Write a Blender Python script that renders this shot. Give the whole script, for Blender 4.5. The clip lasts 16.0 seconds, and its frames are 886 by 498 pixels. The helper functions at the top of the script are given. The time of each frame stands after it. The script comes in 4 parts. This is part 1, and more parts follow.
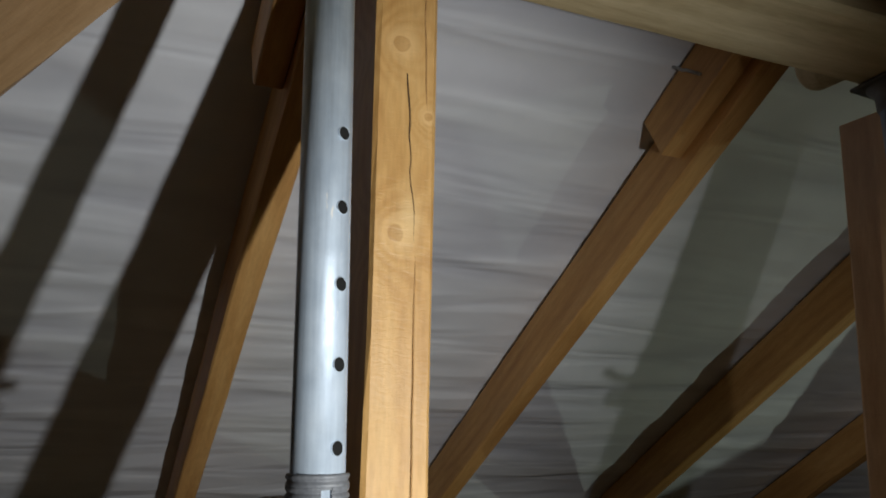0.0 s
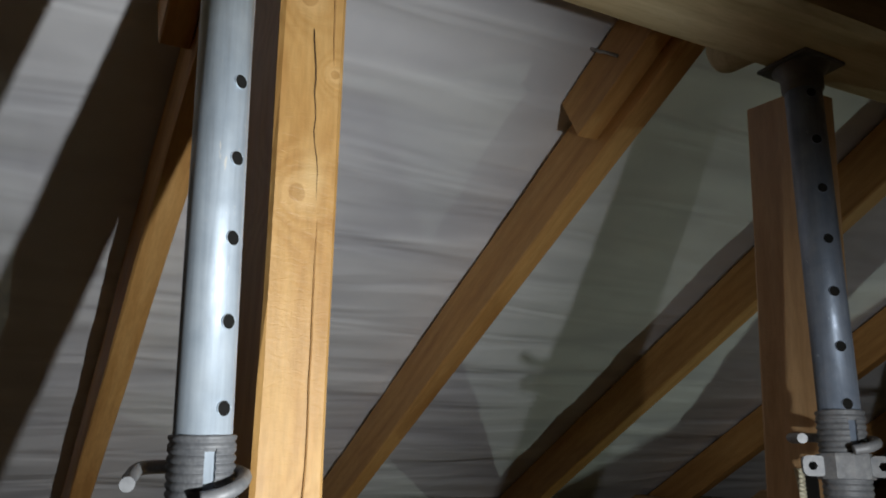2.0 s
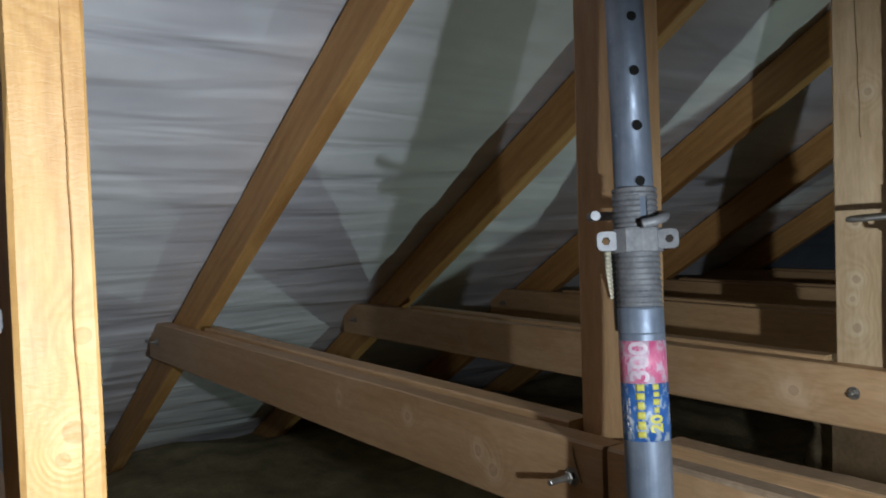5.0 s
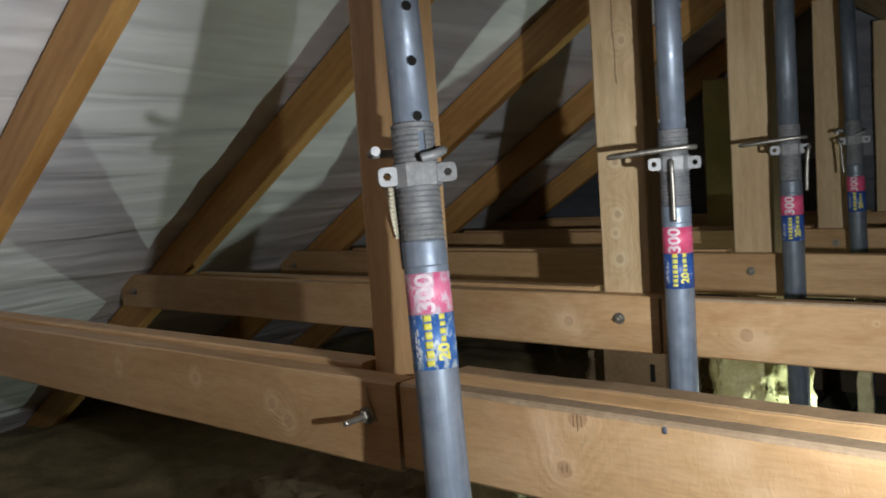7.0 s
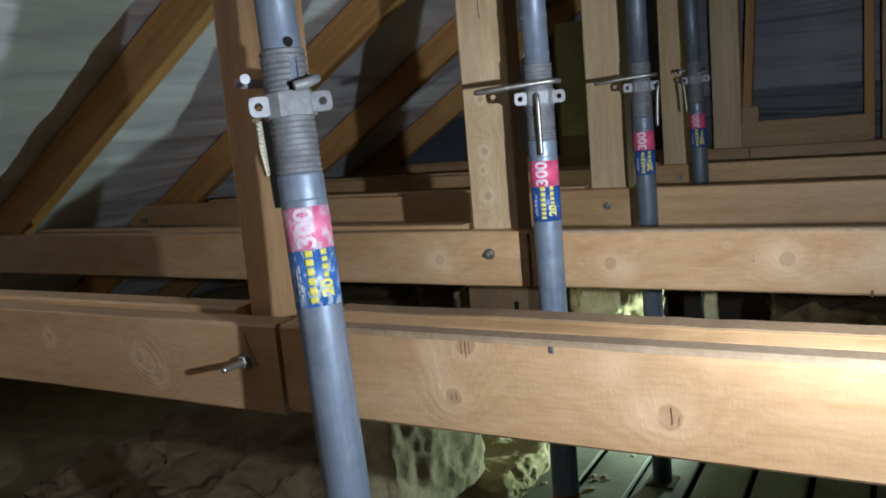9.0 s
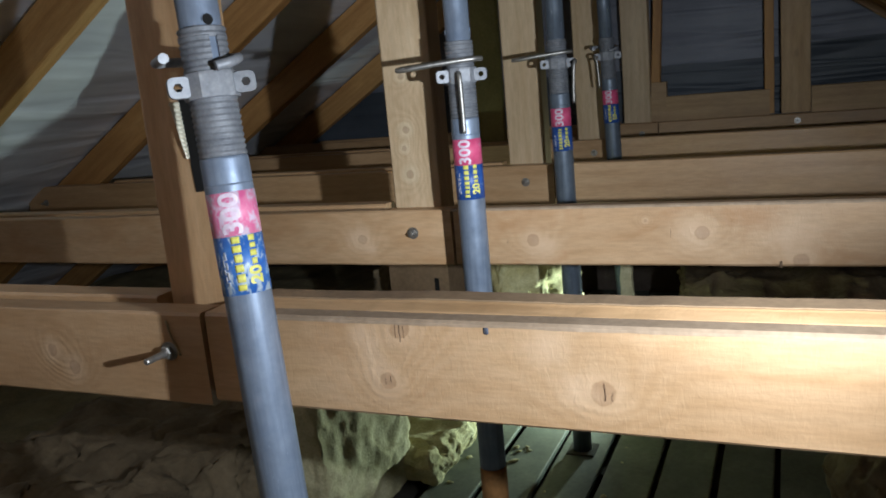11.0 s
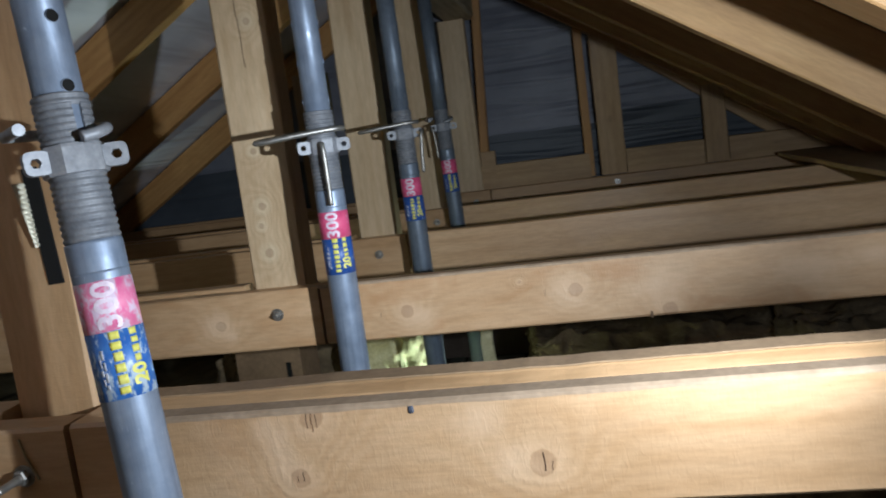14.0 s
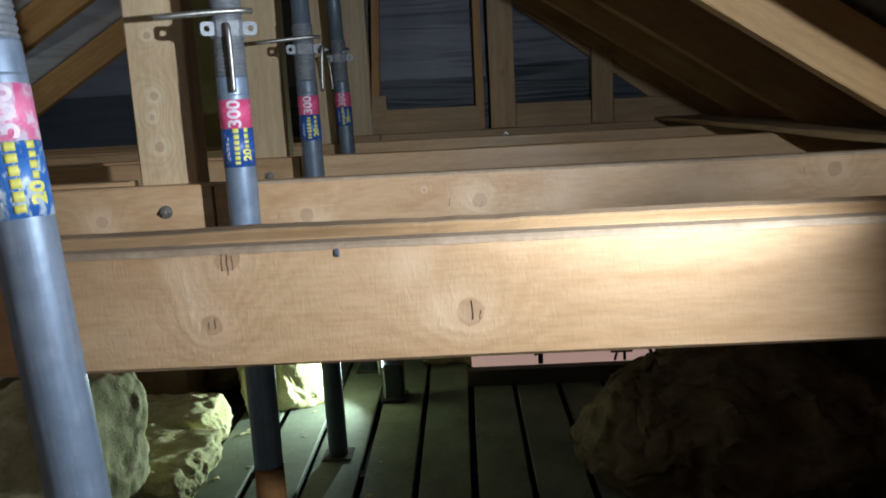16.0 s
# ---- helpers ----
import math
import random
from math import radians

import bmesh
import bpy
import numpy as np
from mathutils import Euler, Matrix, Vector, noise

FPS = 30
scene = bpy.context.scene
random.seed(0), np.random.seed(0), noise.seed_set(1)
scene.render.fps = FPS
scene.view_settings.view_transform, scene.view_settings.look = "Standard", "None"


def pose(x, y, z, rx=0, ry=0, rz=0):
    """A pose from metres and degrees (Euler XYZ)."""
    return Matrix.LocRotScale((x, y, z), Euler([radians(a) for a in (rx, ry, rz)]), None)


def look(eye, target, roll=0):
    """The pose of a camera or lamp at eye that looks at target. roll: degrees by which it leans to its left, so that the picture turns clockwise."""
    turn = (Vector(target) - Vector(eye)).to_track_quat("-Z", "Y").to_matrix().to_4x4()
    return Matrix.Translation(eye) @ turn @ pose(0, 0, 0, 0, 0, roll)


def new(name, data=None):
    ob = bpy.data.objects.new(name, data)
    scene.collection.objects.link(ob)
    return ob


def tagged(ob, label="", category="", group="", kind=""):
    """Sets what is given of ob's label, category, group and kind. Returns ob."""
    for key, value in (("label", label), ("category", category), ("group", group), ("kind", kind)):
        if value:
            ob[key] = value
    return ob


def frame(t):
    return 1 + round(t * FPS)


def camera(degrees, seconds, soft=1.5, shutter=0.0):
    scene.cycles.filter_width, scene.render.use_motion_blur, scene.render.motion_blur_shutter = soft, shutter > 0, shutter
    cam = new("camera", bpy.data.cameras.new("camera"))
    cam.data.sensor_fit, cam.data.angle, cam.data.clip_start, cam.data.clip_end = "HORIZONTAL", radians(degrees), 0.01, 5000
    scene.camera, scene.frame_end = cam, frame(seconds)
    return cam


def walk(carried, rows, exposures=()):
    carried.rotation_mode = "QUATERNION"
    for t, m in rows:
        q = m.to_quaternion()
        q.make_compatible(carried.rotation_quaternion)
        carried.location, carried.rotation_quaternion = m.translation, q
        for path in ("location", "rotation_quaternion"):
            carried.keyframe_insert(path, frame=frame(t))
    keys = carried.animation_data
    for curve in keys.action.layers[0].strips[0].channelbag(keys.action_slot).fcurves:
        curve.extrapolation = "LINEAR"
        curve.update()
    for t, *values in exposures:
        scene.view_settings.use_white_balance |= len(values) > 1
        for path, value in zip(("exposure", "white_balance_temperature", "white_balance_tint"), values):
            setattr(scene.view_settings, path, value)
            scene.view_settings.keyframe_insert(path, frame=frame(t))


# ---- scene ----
cam = camera(57.4, 16.0, soft=1.8, shutter=0.35)
PATH = [
    (0, (0.126, 0.17, 1.389), (-1.675, 0.942, 1.792), 1.0),
    (0.5, (0.119, 0.183, 1.384), (-1.653, 1.002, 1.822), 2.0),
    (1, (0.112, 0.199, 1.373), (-1.638, 1.06, 1.816), 1.3),
    (1.5, (0.111, 0.207, 1.366), (-1.625, 1.107, 1.783), 1.2),
    (2, (0.11, 0.212, 1.357), (-1.615, 1.146, 1.746), 1.3),
    (2.5, (0.111, 0.223, 1.349), (-1.605, 1.191, 1.693), 1.3),
    (3, (0.125, 0.253, 1.339), (-1.583, 1.258, 1.608), 0.6),
    (3.2, (0.133, 0.265, 1.349), (-1.578, 1.279, 1.559), 0.9),
    (5.3, (0.151, 0.358, 1.315), (-1.448, 1.556, 1.224), -1.8),
    (5.5, (0.149, 0.362, 1.303), (-1.43, 1.585, 1.201), -1.6),
    (6, (0.144, 0.375, 1.285), (-1.334, 1.715, 1.143), -2.0),
    (6.5, (0.154, 0.37, 1.284), (-1.211, 1.822, 1.116), -3.0),
    (7, (0.151, 0.364, 1.283), (-1.12, 1.899, 1.107), -4.0),
    (7.5, (0.142, 0.358, 1.281), (-1.044, 1.958, 1.097), -4.7),
    (8, (0.128, 0.358, 1.266), (-0.98, 2.011, 1.062), -5.0),
    (8.5, (0.117, 0.356, 1.26), (-0.911, 2.052, 1.004), -5.1),
    (9, (0.105, 0.359, 1.252), (-0.873, 2.074, 0.932), -5.1),
    (9.2, (0.098, 0.36, 1.248), (-0.865, 2.08, 0.909), -5.0),
    (11.3, (0.074, 0.359, 1.272), (-0.677, 2.169, 0.87), -5.2),
    (11.5, (0.071, 0.362, 1.281), (-0.654, 2.186, 0.897), -5.0),
    (12, (0.049, 0.371, 1.284), (-0.618, 2.227, 0.951), -4.1),
    (12.5, (0.026, 0.391, 1.279), (-0.606, 2.265, 0.984), -3.8),
    (13, (0.001, 0.413, 1.272), (-0.599, 2.301, 1.002), -4.2),
    (13.5, (-0.028, 0.418, 1.265), (-0.553, 2.331, 1.01), -5.8),
    (14, (-0.062, 0.397, 1.253), (-0.423, 2.347, 0.992), -7.5),
    (14.2, (-0.085, 0.387, 1.24), (-0.362, 2.349, 0.968), -7.6),
    (14.5, (-0.104, 0.384, 1.221), (-0.29, 2.354, 0.929), -7.2),
    (15, (-0.127, 0.402, 1.194), (-0.2, 2.374, 0.867), -5.5),
    (15.5, (-0.14, 0.413, 1.152), (-0.183, 2.381, 0.801), -4.0),
    (16, (-0.153, 0.4, 1.096), (-0.206, 2.368, 0.743), -3.0),
]
walk(cam, [(t, look(eye, target, roll)) for t, eye, target, roll in PATH],
     [(0.0, -0.72, 6950, 10), (1.5, -0.70, 6950, 10), (3.0, -0.50, 6750, 9), (5.3, -0.08, 6000, 8), (6.0, 0.08, 5200, 5), (6.5, 0.18, 6500, 9), (8.0, 0.3, 7150, 10), (9.0, 0.29, 6100, 10), (12.5, 0.30, 6050, 10), (16.0, 0.25, 5900, 8)])

# ---- light: a hand-held work lamp plus added spots, a torch on the floor, a glowing backdrop in a gap ----
world = bpy.data.worlds.new("attic_dark")
world.use_nodes = True
world.node_tree.nodes["Background"].inputs[0].default_value = (0.8, 0.85, 1.0, 1)
world.node_tree.nodes["Background"].inputs[1].default_value = 0.002
scene.world = world

LAMP = (0.47, 0.79, 1.17)
lamp_data = bpy.data.lights.new("work_lamp", "SPOT")
lamp_data.energy, lamp_data.spot_size, lamp_data.spot_blend = 58, radians(104), 1.0
lamp_data.shadow_soft_size, lamp_data.color = 0.014, (0.92, 0.98, 1.0)
lamp_ob = new("work_lamp", lamp_data)
lamp_ob.matrix_basis = look(LAMP, (LAMP[0] - 0.91, LAMP[1] + 0.41, LAMP[2] - 0.42))
beam_data = bpy.data.lights.new("work_lamp_beam", "SPOT")
beam_data.energy, beam_data.spot_size, beam_data.spot_blend = 92, radians(58), 1.0
beam_data.shadow_soft_size, beam_data.color = 0.014, (0.92, 0.98, 1.0)
beam_ob = new("work_lamp_beam", beam_data)
beam_ob.matrix_basis = look(LAMP, (-0.64, 2.9, 1.22))

# extra spot at the lamp, for the time the moving lamp pointed west
side_data = bpy.data.lights.new("work_lamp_side", "SPOT")
side_data.energy, side_data.spot_size, side_data.spot_blend = 145, radians(76), 1.0
side_data.shadow_soft_size, side_data.color = 0.014, (0.92, 0.98, 1.0)
side_ob = new("work_lamp_side", side_data)
side_ob.matrix_basis = look(LAMP, (-2.6, 0.28, 1.62))

# spot added at the lamp only to brighten the east rafters
upper_data = bpy.data.lights.new("work_lamp_upper", "SPOT")
upper_data.energy, upper_data.spot_size, upper_data.spot_blend = 45, radians(54), 1.0
upper_data.shadow_soft_size, upper_data.color = 0.014, (0.92, 0.98, 1.0)
upper_ob = new("work_lamp_upper", upper_data)
upper_ob.matrix_basis = look(LAMP, (0.88, 3.2, 1.30))

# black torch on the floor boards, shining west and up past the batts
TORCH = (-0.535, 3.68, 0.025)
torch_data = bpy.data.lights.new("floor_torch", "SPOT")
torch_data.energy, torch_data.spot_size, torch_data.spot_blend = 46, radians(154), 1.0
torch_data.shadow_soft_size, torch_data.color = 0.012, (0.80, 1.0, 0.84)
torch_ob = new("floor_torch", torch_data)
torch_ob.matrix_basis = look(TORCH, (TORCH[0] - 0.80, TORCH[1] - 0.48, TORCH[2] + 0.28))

# ---- materials ----


def mat_base(name, rough=0.6, metal=0.0):
    m = bpy.data.materials.new(name)
    m.use_nodes = True
    nt = m.node_tree
    b = nt.nodes["Principled BSDF"]
    b.inputs["Roughness"].default_value, b.inputs["Metallic"].default_value = rough, metal
    return m, nt, b


def ramp(nt, stops):
    r = nt.nodes.new("ShaderNodeValToRGB")
    e = r.color_ramp.elements
    while len(e) < len(stops):
        e.new(0.5)
    for i, (p, c) in enumerate(stops):
        e[i].position, e[i].color = p, (*c, 1)
    return r


def noise_at(nt, vec, scale, detail=4, rough=0.55, dist=0.0):
    n = nt.nodes.new("ShaderNodeTexNoise")
    n.inputs["Scale"].default_value, n.inputs["Detail"].default_value = scale, detail
    n.inputs["Roughness"].default_value, n.inputs["Distortion"].default_value = rough, dist
    nt.links.new(vec, n.inputs["Vector"])
    return n.outputs["Fac"]


def coords(nt, scale=(1, 1, 1), shift=True):
    tc = nt.nodes.new("ShaderNodeTexCoord")
    mp = nt.nodes.new("ShaderNodeMapping")
    mp.inputs["Scale"].default_value = scale
    nt.links.new(tc.outputs["Object"], mp.inputs["Vector"])
    if shift:
        oi = nt.nodes.new("ShaderNodeObjectInfo")
        mu = nt.nodes.new("ShaderNodeMath")
        mu.operation = "MULTIPLY"
        mu.inputs[1].default_value = 37.0
        nt.links.new(oi.outputs["Random"], mu.inputs[0])
        nt.links.new(mu.outputs[0], mp.inputs["Location"])
    return mp.outputs["Vector"]


def mix(nt, a, b, fac, mode="MIX"):
    m = nt.nodes.new("ShaderNodeMix")
    m.data_type, m.blend_type = "RGBA", mode
    for sock, v in ((m.inputs["Factor"], fac), (m.inputs["A"], a), (m.inputs["B"], b)):
        if isinstance(v, (int, float)):
            sock.default_value = v
        elif isinstance(v, tuple):
            sock.default_value = (*v, 1)
        else:
            nt.links.new(v, sock)
    return m.outputs["Result"]


def bump(nt, b, fac, strength, distance):
    bp = nt.nodes.new("ShaderNodeBump")
    bp.inputs["Strength"].default_value, bp.inputs["Distance"].default_value = strength, distance
    nt.links.new(fac, bp.inputs["Height"])
    nt.links.new(bp.outputs["Normal"], b.inputs["Normal"])


def wood(name, dark, mid, light, rough=0.55, knots=0.5, spots=(), flat=(1, 0, 1), pale=(), stain=0.0):
    """Planed softwood, grain along the local x axis; spots are knots (x, across, r), pale are scraped patches."""
    m, nt, b = mat_base(name, rough)

    def calc(op, a, c=None, d=None):
        n = nt.nodes.new("ShaderNodeMath")
        n.operation = op
        for sock, v in zip(n.inputs, (a, c, d)):
            if isinstance(v, (int, float)):
                sock.default_value = v
            elif v is not None:
                nt.links.new(v, sock)
        return n.outputs[0]

    def dist(x, a, sx, sa):
        """Distance from a point of the face, in radii, with a ragged outline."""
        loc = (x, 0, a) if flat[2] else (x, a, 0)
        v1 = nt.nodes.new("ShaderNodeVectorMath")
        v1.operation = "SUBTRACT"
        nt.links.new(coords(nt, (1, 1, 1), False), v1.inputs[0])
        v1.inputs[1].default_value = loc
        v2 = nt.nodes.new("ShaderNodeVectorMath")
        v2.operation = "MULTIPLY"
        nt.links.new(v1.outputs[0], v2.inputs[0])
        v2.inputs[1].default_value = (1 / sx, flat[1] / sa, flat[2] / sa)
        v3 = nt.nodes.new("ShaderNodeVectorMath")
        v3.operation = "LENGTH"
        nt.links.new(v2.outputs[0], v3.inputs[0])
        rag = noise_at(nt, coords(nt, (1, 1, 1), False), 45, 4)
        return calc("ADD", v3.outputs["Value"], calc("MULTIPLY_ADD", rag, 0.8, -0.4))

    def bell(d, k):
        return calc("EXPONENT", calc("MULTIPLY", calc("MULTIPLY", d, d), -k))

    swirl = None
    near = []
    for x, a, r in spots:
        d = dist(x, a, r, r)
        near.append(d)
        w = calc("MULTIPLY", bell(d, 0.055), 0.9)
        swirl = w if swirl is None else calc("ADD", swirl, w)
    wv = nt.nodes.new("ShaderNodeTexWave")
    wv.wave_type, wv.rings_direction = "RINGS", "X"
    wv.inputs["Scale"].default_value, wv.inputs["Distortion"].default_value = 7.0, 9.0
    wv.inputs["Detail"].default_value, wv.inputs["Detail Scale"].default_value = 3.0, 0.7
    nt.links.new(coords(nt, (0.16, 1.6, 1.6)), wv.inputs["Vector"])
    if swirl:
        nt.links.new(calc("MULTIPLY", swirl, 26.0), wv.inputs["Phase Offset"])
    gs = nt.nodes.new("ShaderNodeMath")
    gs.operation = "MULTIPLY_ADD"
    gs.inputs[1].default_value, gs.inputs[2].default_value = (0.11, 0.045) if spots else (0.10, 0.05)
    nt.links.new(wv.outputs["Fac"], gs.inputs[0])
    ga = nt.nodes.new("ShaderNodeMath")
    ga.operation = "MULTIPLY_ADD"
    ga.inputs[1].default_value = 0.82
    nt.links.new(noise_at(nt, coords(nt, (2.4, 7, 7) if spots else (1.4, 12, 12)), 1.3, 5, 0.6, 0.8), ga.inputs[0])
    nt.links.new(gs.outputs[0], ga.inputs[2])
    g = ga.outputs[0]
    fine = noise_at(nt, coords(nt, (22, 150, 150)), 1.0, 4, 0.65)
    blot = noise_at(nt, coords(nt, (1.6, 5, 5)), 1.3, 3)
    c = ramp(nt, [(0.30, dark), (0.5, mid), (0.70, light)])
    nt.links.new(g, c.inputs[0])
    f = ramp(nt, [(0.33, (0.86, 0.84, 0.80)), (0.62, (1.04, 1.03, 1.02))])
    nt.links.new(fine, f.inputs[0])
    col = mix(nt, c.outputs[0], f.outputs[0], 0.8, "MULTIPLY")
    bl = ramp(nt, [(0.32, (0.84, 0.80, 0.76)), (0.66, (1.08, 1.08, 1.08))])
    nt.links.new(blot, bl.inputs[0])
    col = mix(nt, col, bl.outputs[0], 0.8, "MULTIPLY")
    vo = nt.nodes.new("ShaderNodeTexVoronoi")
    vo.inputs["Scale"].default_value = 1.0
    nt.links.new(coords(nt, (4.6, 9.0, 9.0)), vo.inputs["Vector"])
    kr = ramp(nt, [(0.0, (1, 1, 1)), (0.09, (0.85, 0.85, 0.85)), (0.125, (0.30, 0.30, 0.30)), (0.20, (0, 0, 0))])
    pick = nt.nodes.new("ShaderNodeSeparateColor")
    nt.links.new(vo.outputs["Color"], pick.inputs[0])
    some = nt.nodes.new("ShaderNodeMath")
    some.operation = "GREATER_THAN"
    some.inputs[1].default_value = 0.55
    nt.links.new(pick.outputs[0], some.inputs[0])
    nt.links.new(vo.outputs["Distance"], kr.inputs[0])
    km = nt.nodes.new("ShaderNodeMath")
    km.operation = "MULTIPLY"
    nt.links.new(some.outputs[0], km.inputs[1])
    nt.links.new(kr.outputs[0], km.inputs[0])
    kk = nt.nodes.new("ShaderNodeMath")
    kk.operation = "MULTIPLY"
    kk.inputs[1].default_value = knots
    nt.links.new(km.outputs[0], kk.inputs[0])
    col = mix(nt, col, tuple(0.6 * v for v in dark), kk.outputs[0])
    if stain:
        sr = ramp(nt, [(0.50, (0, 0, 0)), (0.64, (1, 1, 1))])
        nt.links.new(noise_at(nt, coords(nt, (5.0, 9, 9)), 1.0, 4, 0.6, 0.6), sr.inputs[0])
        col = mix(nt, col, (dark[0] * 0.86, dark[1] * 0.68, dark[2] * 0.5), calc("MULTIPLY", sr.outputs[0], stain))
    for x, a, sx, sa in pale:
        col = mix(nt, col, tuple(min(0.8, 1.12 * v + 0.10) for v in light), calc("MULTIPLY", bell(dist(x, a, sx, sa), 1.6), 0.55))
    for d in near:
        halo = ramp(nt, [(0.0, (0, 0, 0)), (0.20, (0, 0, 0)), (0.30, (1, 1, 1)), (0.75, (0, 0, 0))])
        nt.links.new(calc("MULTIPLY", d, 0.25), halo.inputs[0])
        col = mix(nt, col, tuple(min(0.8, 1.1 * v + 0.06) for v in light), calc("MULTIPLY", halo.outputs[0], 0.45))
        core = ramp(nt, [(0.0, (1, 1, 1)), (0.42, (0.8, 0.8, 0.8)), (0.55, (0, 0, 0))])
        nt.links.new(calc("MULTIPLY", d, 0.5), core.inputs[0])
        col = mix(nt, col, (dark[0] * 0.72, dark[1] * 0.74, dark[2] * 0.95), calc("MULTIPLY", core.outputs[0], 0.42 if flat[2] else 0.26))
        edge = ramp(nt, [(0.38, (0, 0, 0)), (0.49, (1, 1, 1)), (0.56, (0, 0, 0))])
        nt.links.new(calc("MULTIPLY", d, 0.5), edge.inputs[0])
        col = mix(nt, col, (dark[0] * 0.6, dark[1] * 0.5, dark[2] * 0.45), calc("MULTIPLY", edge.outputs[0], 0.25))
    oi = nt.nodes.new("ShaderNodeObjectInfo")
    rv = ramp(nt, [(0.0, (0.9, 0.88, 0.86)), (1.0, (1.08, 1.08, 1.08))])
    nt.links.new(oi.outputs["Random"], rv.inputs[0])
    col = mix(nt, col, rv.outputs[0], 1.0, "MULTIPLY")
    nt.links.new(col, b.inputs["Base Color"])
    rr = ramp(nt, [(0.3, (rough - 0.12,) * 3), (0.7, (rough + 0.12,) * 3)])
    nt.links.new(blot, rr.inputs[0])
    nt.links.new(rr.outputs[0], b.inputs["Roughness"])
    saw = noise_at(nt, coords(nt, (120, 48, 48)), 1.0, 3, 0.6, 1.2)
    relief = calc("ADD", calc("MULTIPLY", fine, 0.45), calc("MULTIPLY", saw, 1.0))
    if swirl:
        ring = calc("MULTIPLY", calc("MULTIPLY", wv.outputs["Fac"], swirl), calc("ADD", saw, 0.3))
        relief = calc("ADD", relief, calc("MULTIPLY", ring, 0.75))
    bump(nt, b, relief, 0.36, 0.0017)
    return m


def plain(name, c1, c2, scale=8.0, rough=0.6, metal=0.0, bump_s=0.2, bump_d=0.001, fine=90.0, speck=0.86):
    """A surface with mottling at two scales."""
    m, nt, b = mat_base(name, rough, metal)
    v = coords(nt)
    r = ramp(nt, [(0.3, c1), (0.7, c2)])
    nt.links.new(noise_at(nt, v, scale, 5, 0.6), r.inputs[0])
    f = noise_at(nt, v, fine, 3)
    fr = ramp(nt, [(0.3, (speck, speck, speck)), (0.7, (2 - speck - 0.05,) * 3)])
    nt.links.new(f, fr.inputs[0])
    nt.links.new(mix(nt, r.outputs[0], fr.outputs[0], 1.0, "MULTIPLY"), b.inputs["Base Color"])
    if bump_s:
        bump(nt, b, f, bump_s, bump_d)
    return m


PINE = ((0.49, 0.310, 0.165), (0.545, 0.357, 0.205), (0.575, 0.390, 0.236))
WOOD = wood("pine", (0.46, 0.285, 0.145), (0.54, 0.347, 0.190), (0.58, 0.387, 0.224), 0.5)
WOOD_NEAR = wood("scraped_pine", *PINE, 0.45, 0.0, ((0.638, 0.059, 0.016), (0.320, 0.056, 0.0125), (0.347, 0.138, 0.015)),
                 pale=((0.30, 0.085, 0.025, 0.045), (0.285, 0.125, 0.03, 0.03), (0.565, 0.12, 0.04, 0.035), (0.60, 0.06, 0.03, 0.03)))
WOOD_NEXT = wood("stained_pine", *PINE, 0.47, 0.0, ((0.627, 0.081, 0.016), (0.215, 0.065, 0.015), (1.457, 0.113, 0.016), (0.840, 0.012, 0.017), (0.498, 0.112, 0.004)),
                 pale=((0.60, 0.085, 0.05, 0.05), (0.82, 0.07, 0.08, 0.05), (0.25, 0.05, 0.05, 0.04), (1.15, 0.08, 0.10, 0.05), (1.30, 0.10, 0.07, 0.03)), stain=0.5)
WOOD_TIE = wood("knotty_pine", *PINE, 0.5, 0.0, ((2.286, 0.074, 0.011), (2.333, 0.044, 0.012), (2.025, 0.097, 0.010), (1.70, 0.09, 0.009)),
                pale=((2.286, 0.074, 0.020, 0.022), (2.333, 0.044, 0.022, 0.024), (2.025, 0.097, 0.02, 0.022), (1.70, 0.09, 0.012, 0.03)), stain=0.12)
WOOD_STUD = wood("bolted_pine", *PINE, 0.5, 0.0, ((2.405, 0.072, 0.013),), pale=((2.39, 0.075, 0.05, 0.04), (2.43, 0.045, 0.02, 0.02)), stain=0.3)
WOOD_OLD = wood("aged_pine", (0.40, 0.265, 0.14), (0.50, 0.34, 0.185), (0.56, 0.39, 0.225), 0.6)
WOOD_EAST = wood("east_rafter_pine", (0.44, 0.26, 0.115), (0.54, 0.33, 0.150), (0.60, 0.385, 0.185), 0.62, 0.5)
WOOD_RAFTER = wood("rafter_pine", (0.42, 0.21, 0.07), (0.54, 0.295, 0.105), (0.61, 0.355, 0.14), 0.6, 0.35)
PALE = wood("pale_pine", (0.30, 0.24, 0.14), (0.42, 0.35, 0.22), (0.52, 0.45, 0.30), 0.65, 0.3)
WOOD_POST = wood("pale_knotty_pine", (0.56, 0.41, 0.25), (0.66, 0.515, 0.34), (0.72, 0.58, 0.40), 0.55, 0.75)
WOOD_POST_KNOT = wood("knotty_post_pine", (0.56, 0.41, 0.25), (0.66, 0.505, 0.33), (0.72, 0.57, 0.39), 0.55, 0.2,
                      ((0.501, -0.056, 0.008), (0.359, -0.056, 0.010), (0.310, -0.047, 0.007), (0.238, -0.057, 0.011), (0.820, -0.09, 0.009)))
WOOD_WARM = wood("warm_pine", (0.50, 0.27, 0.09), (0.62, 0.37, 0.14), (0.68, 0.43, 0.18), 0.5, 0.0,
                 ((0.960, 0.033, 0.011), (1.227, 0.035, 0.011), (1.128, 0.076, 0.006), (0.549, 0.070, 0.010), (0.439, 0.057, 0.013), (0.41, 0.043, 0.008)), (1, 1, 0), ((0.98, 0.05, 0.05, 0.02),))


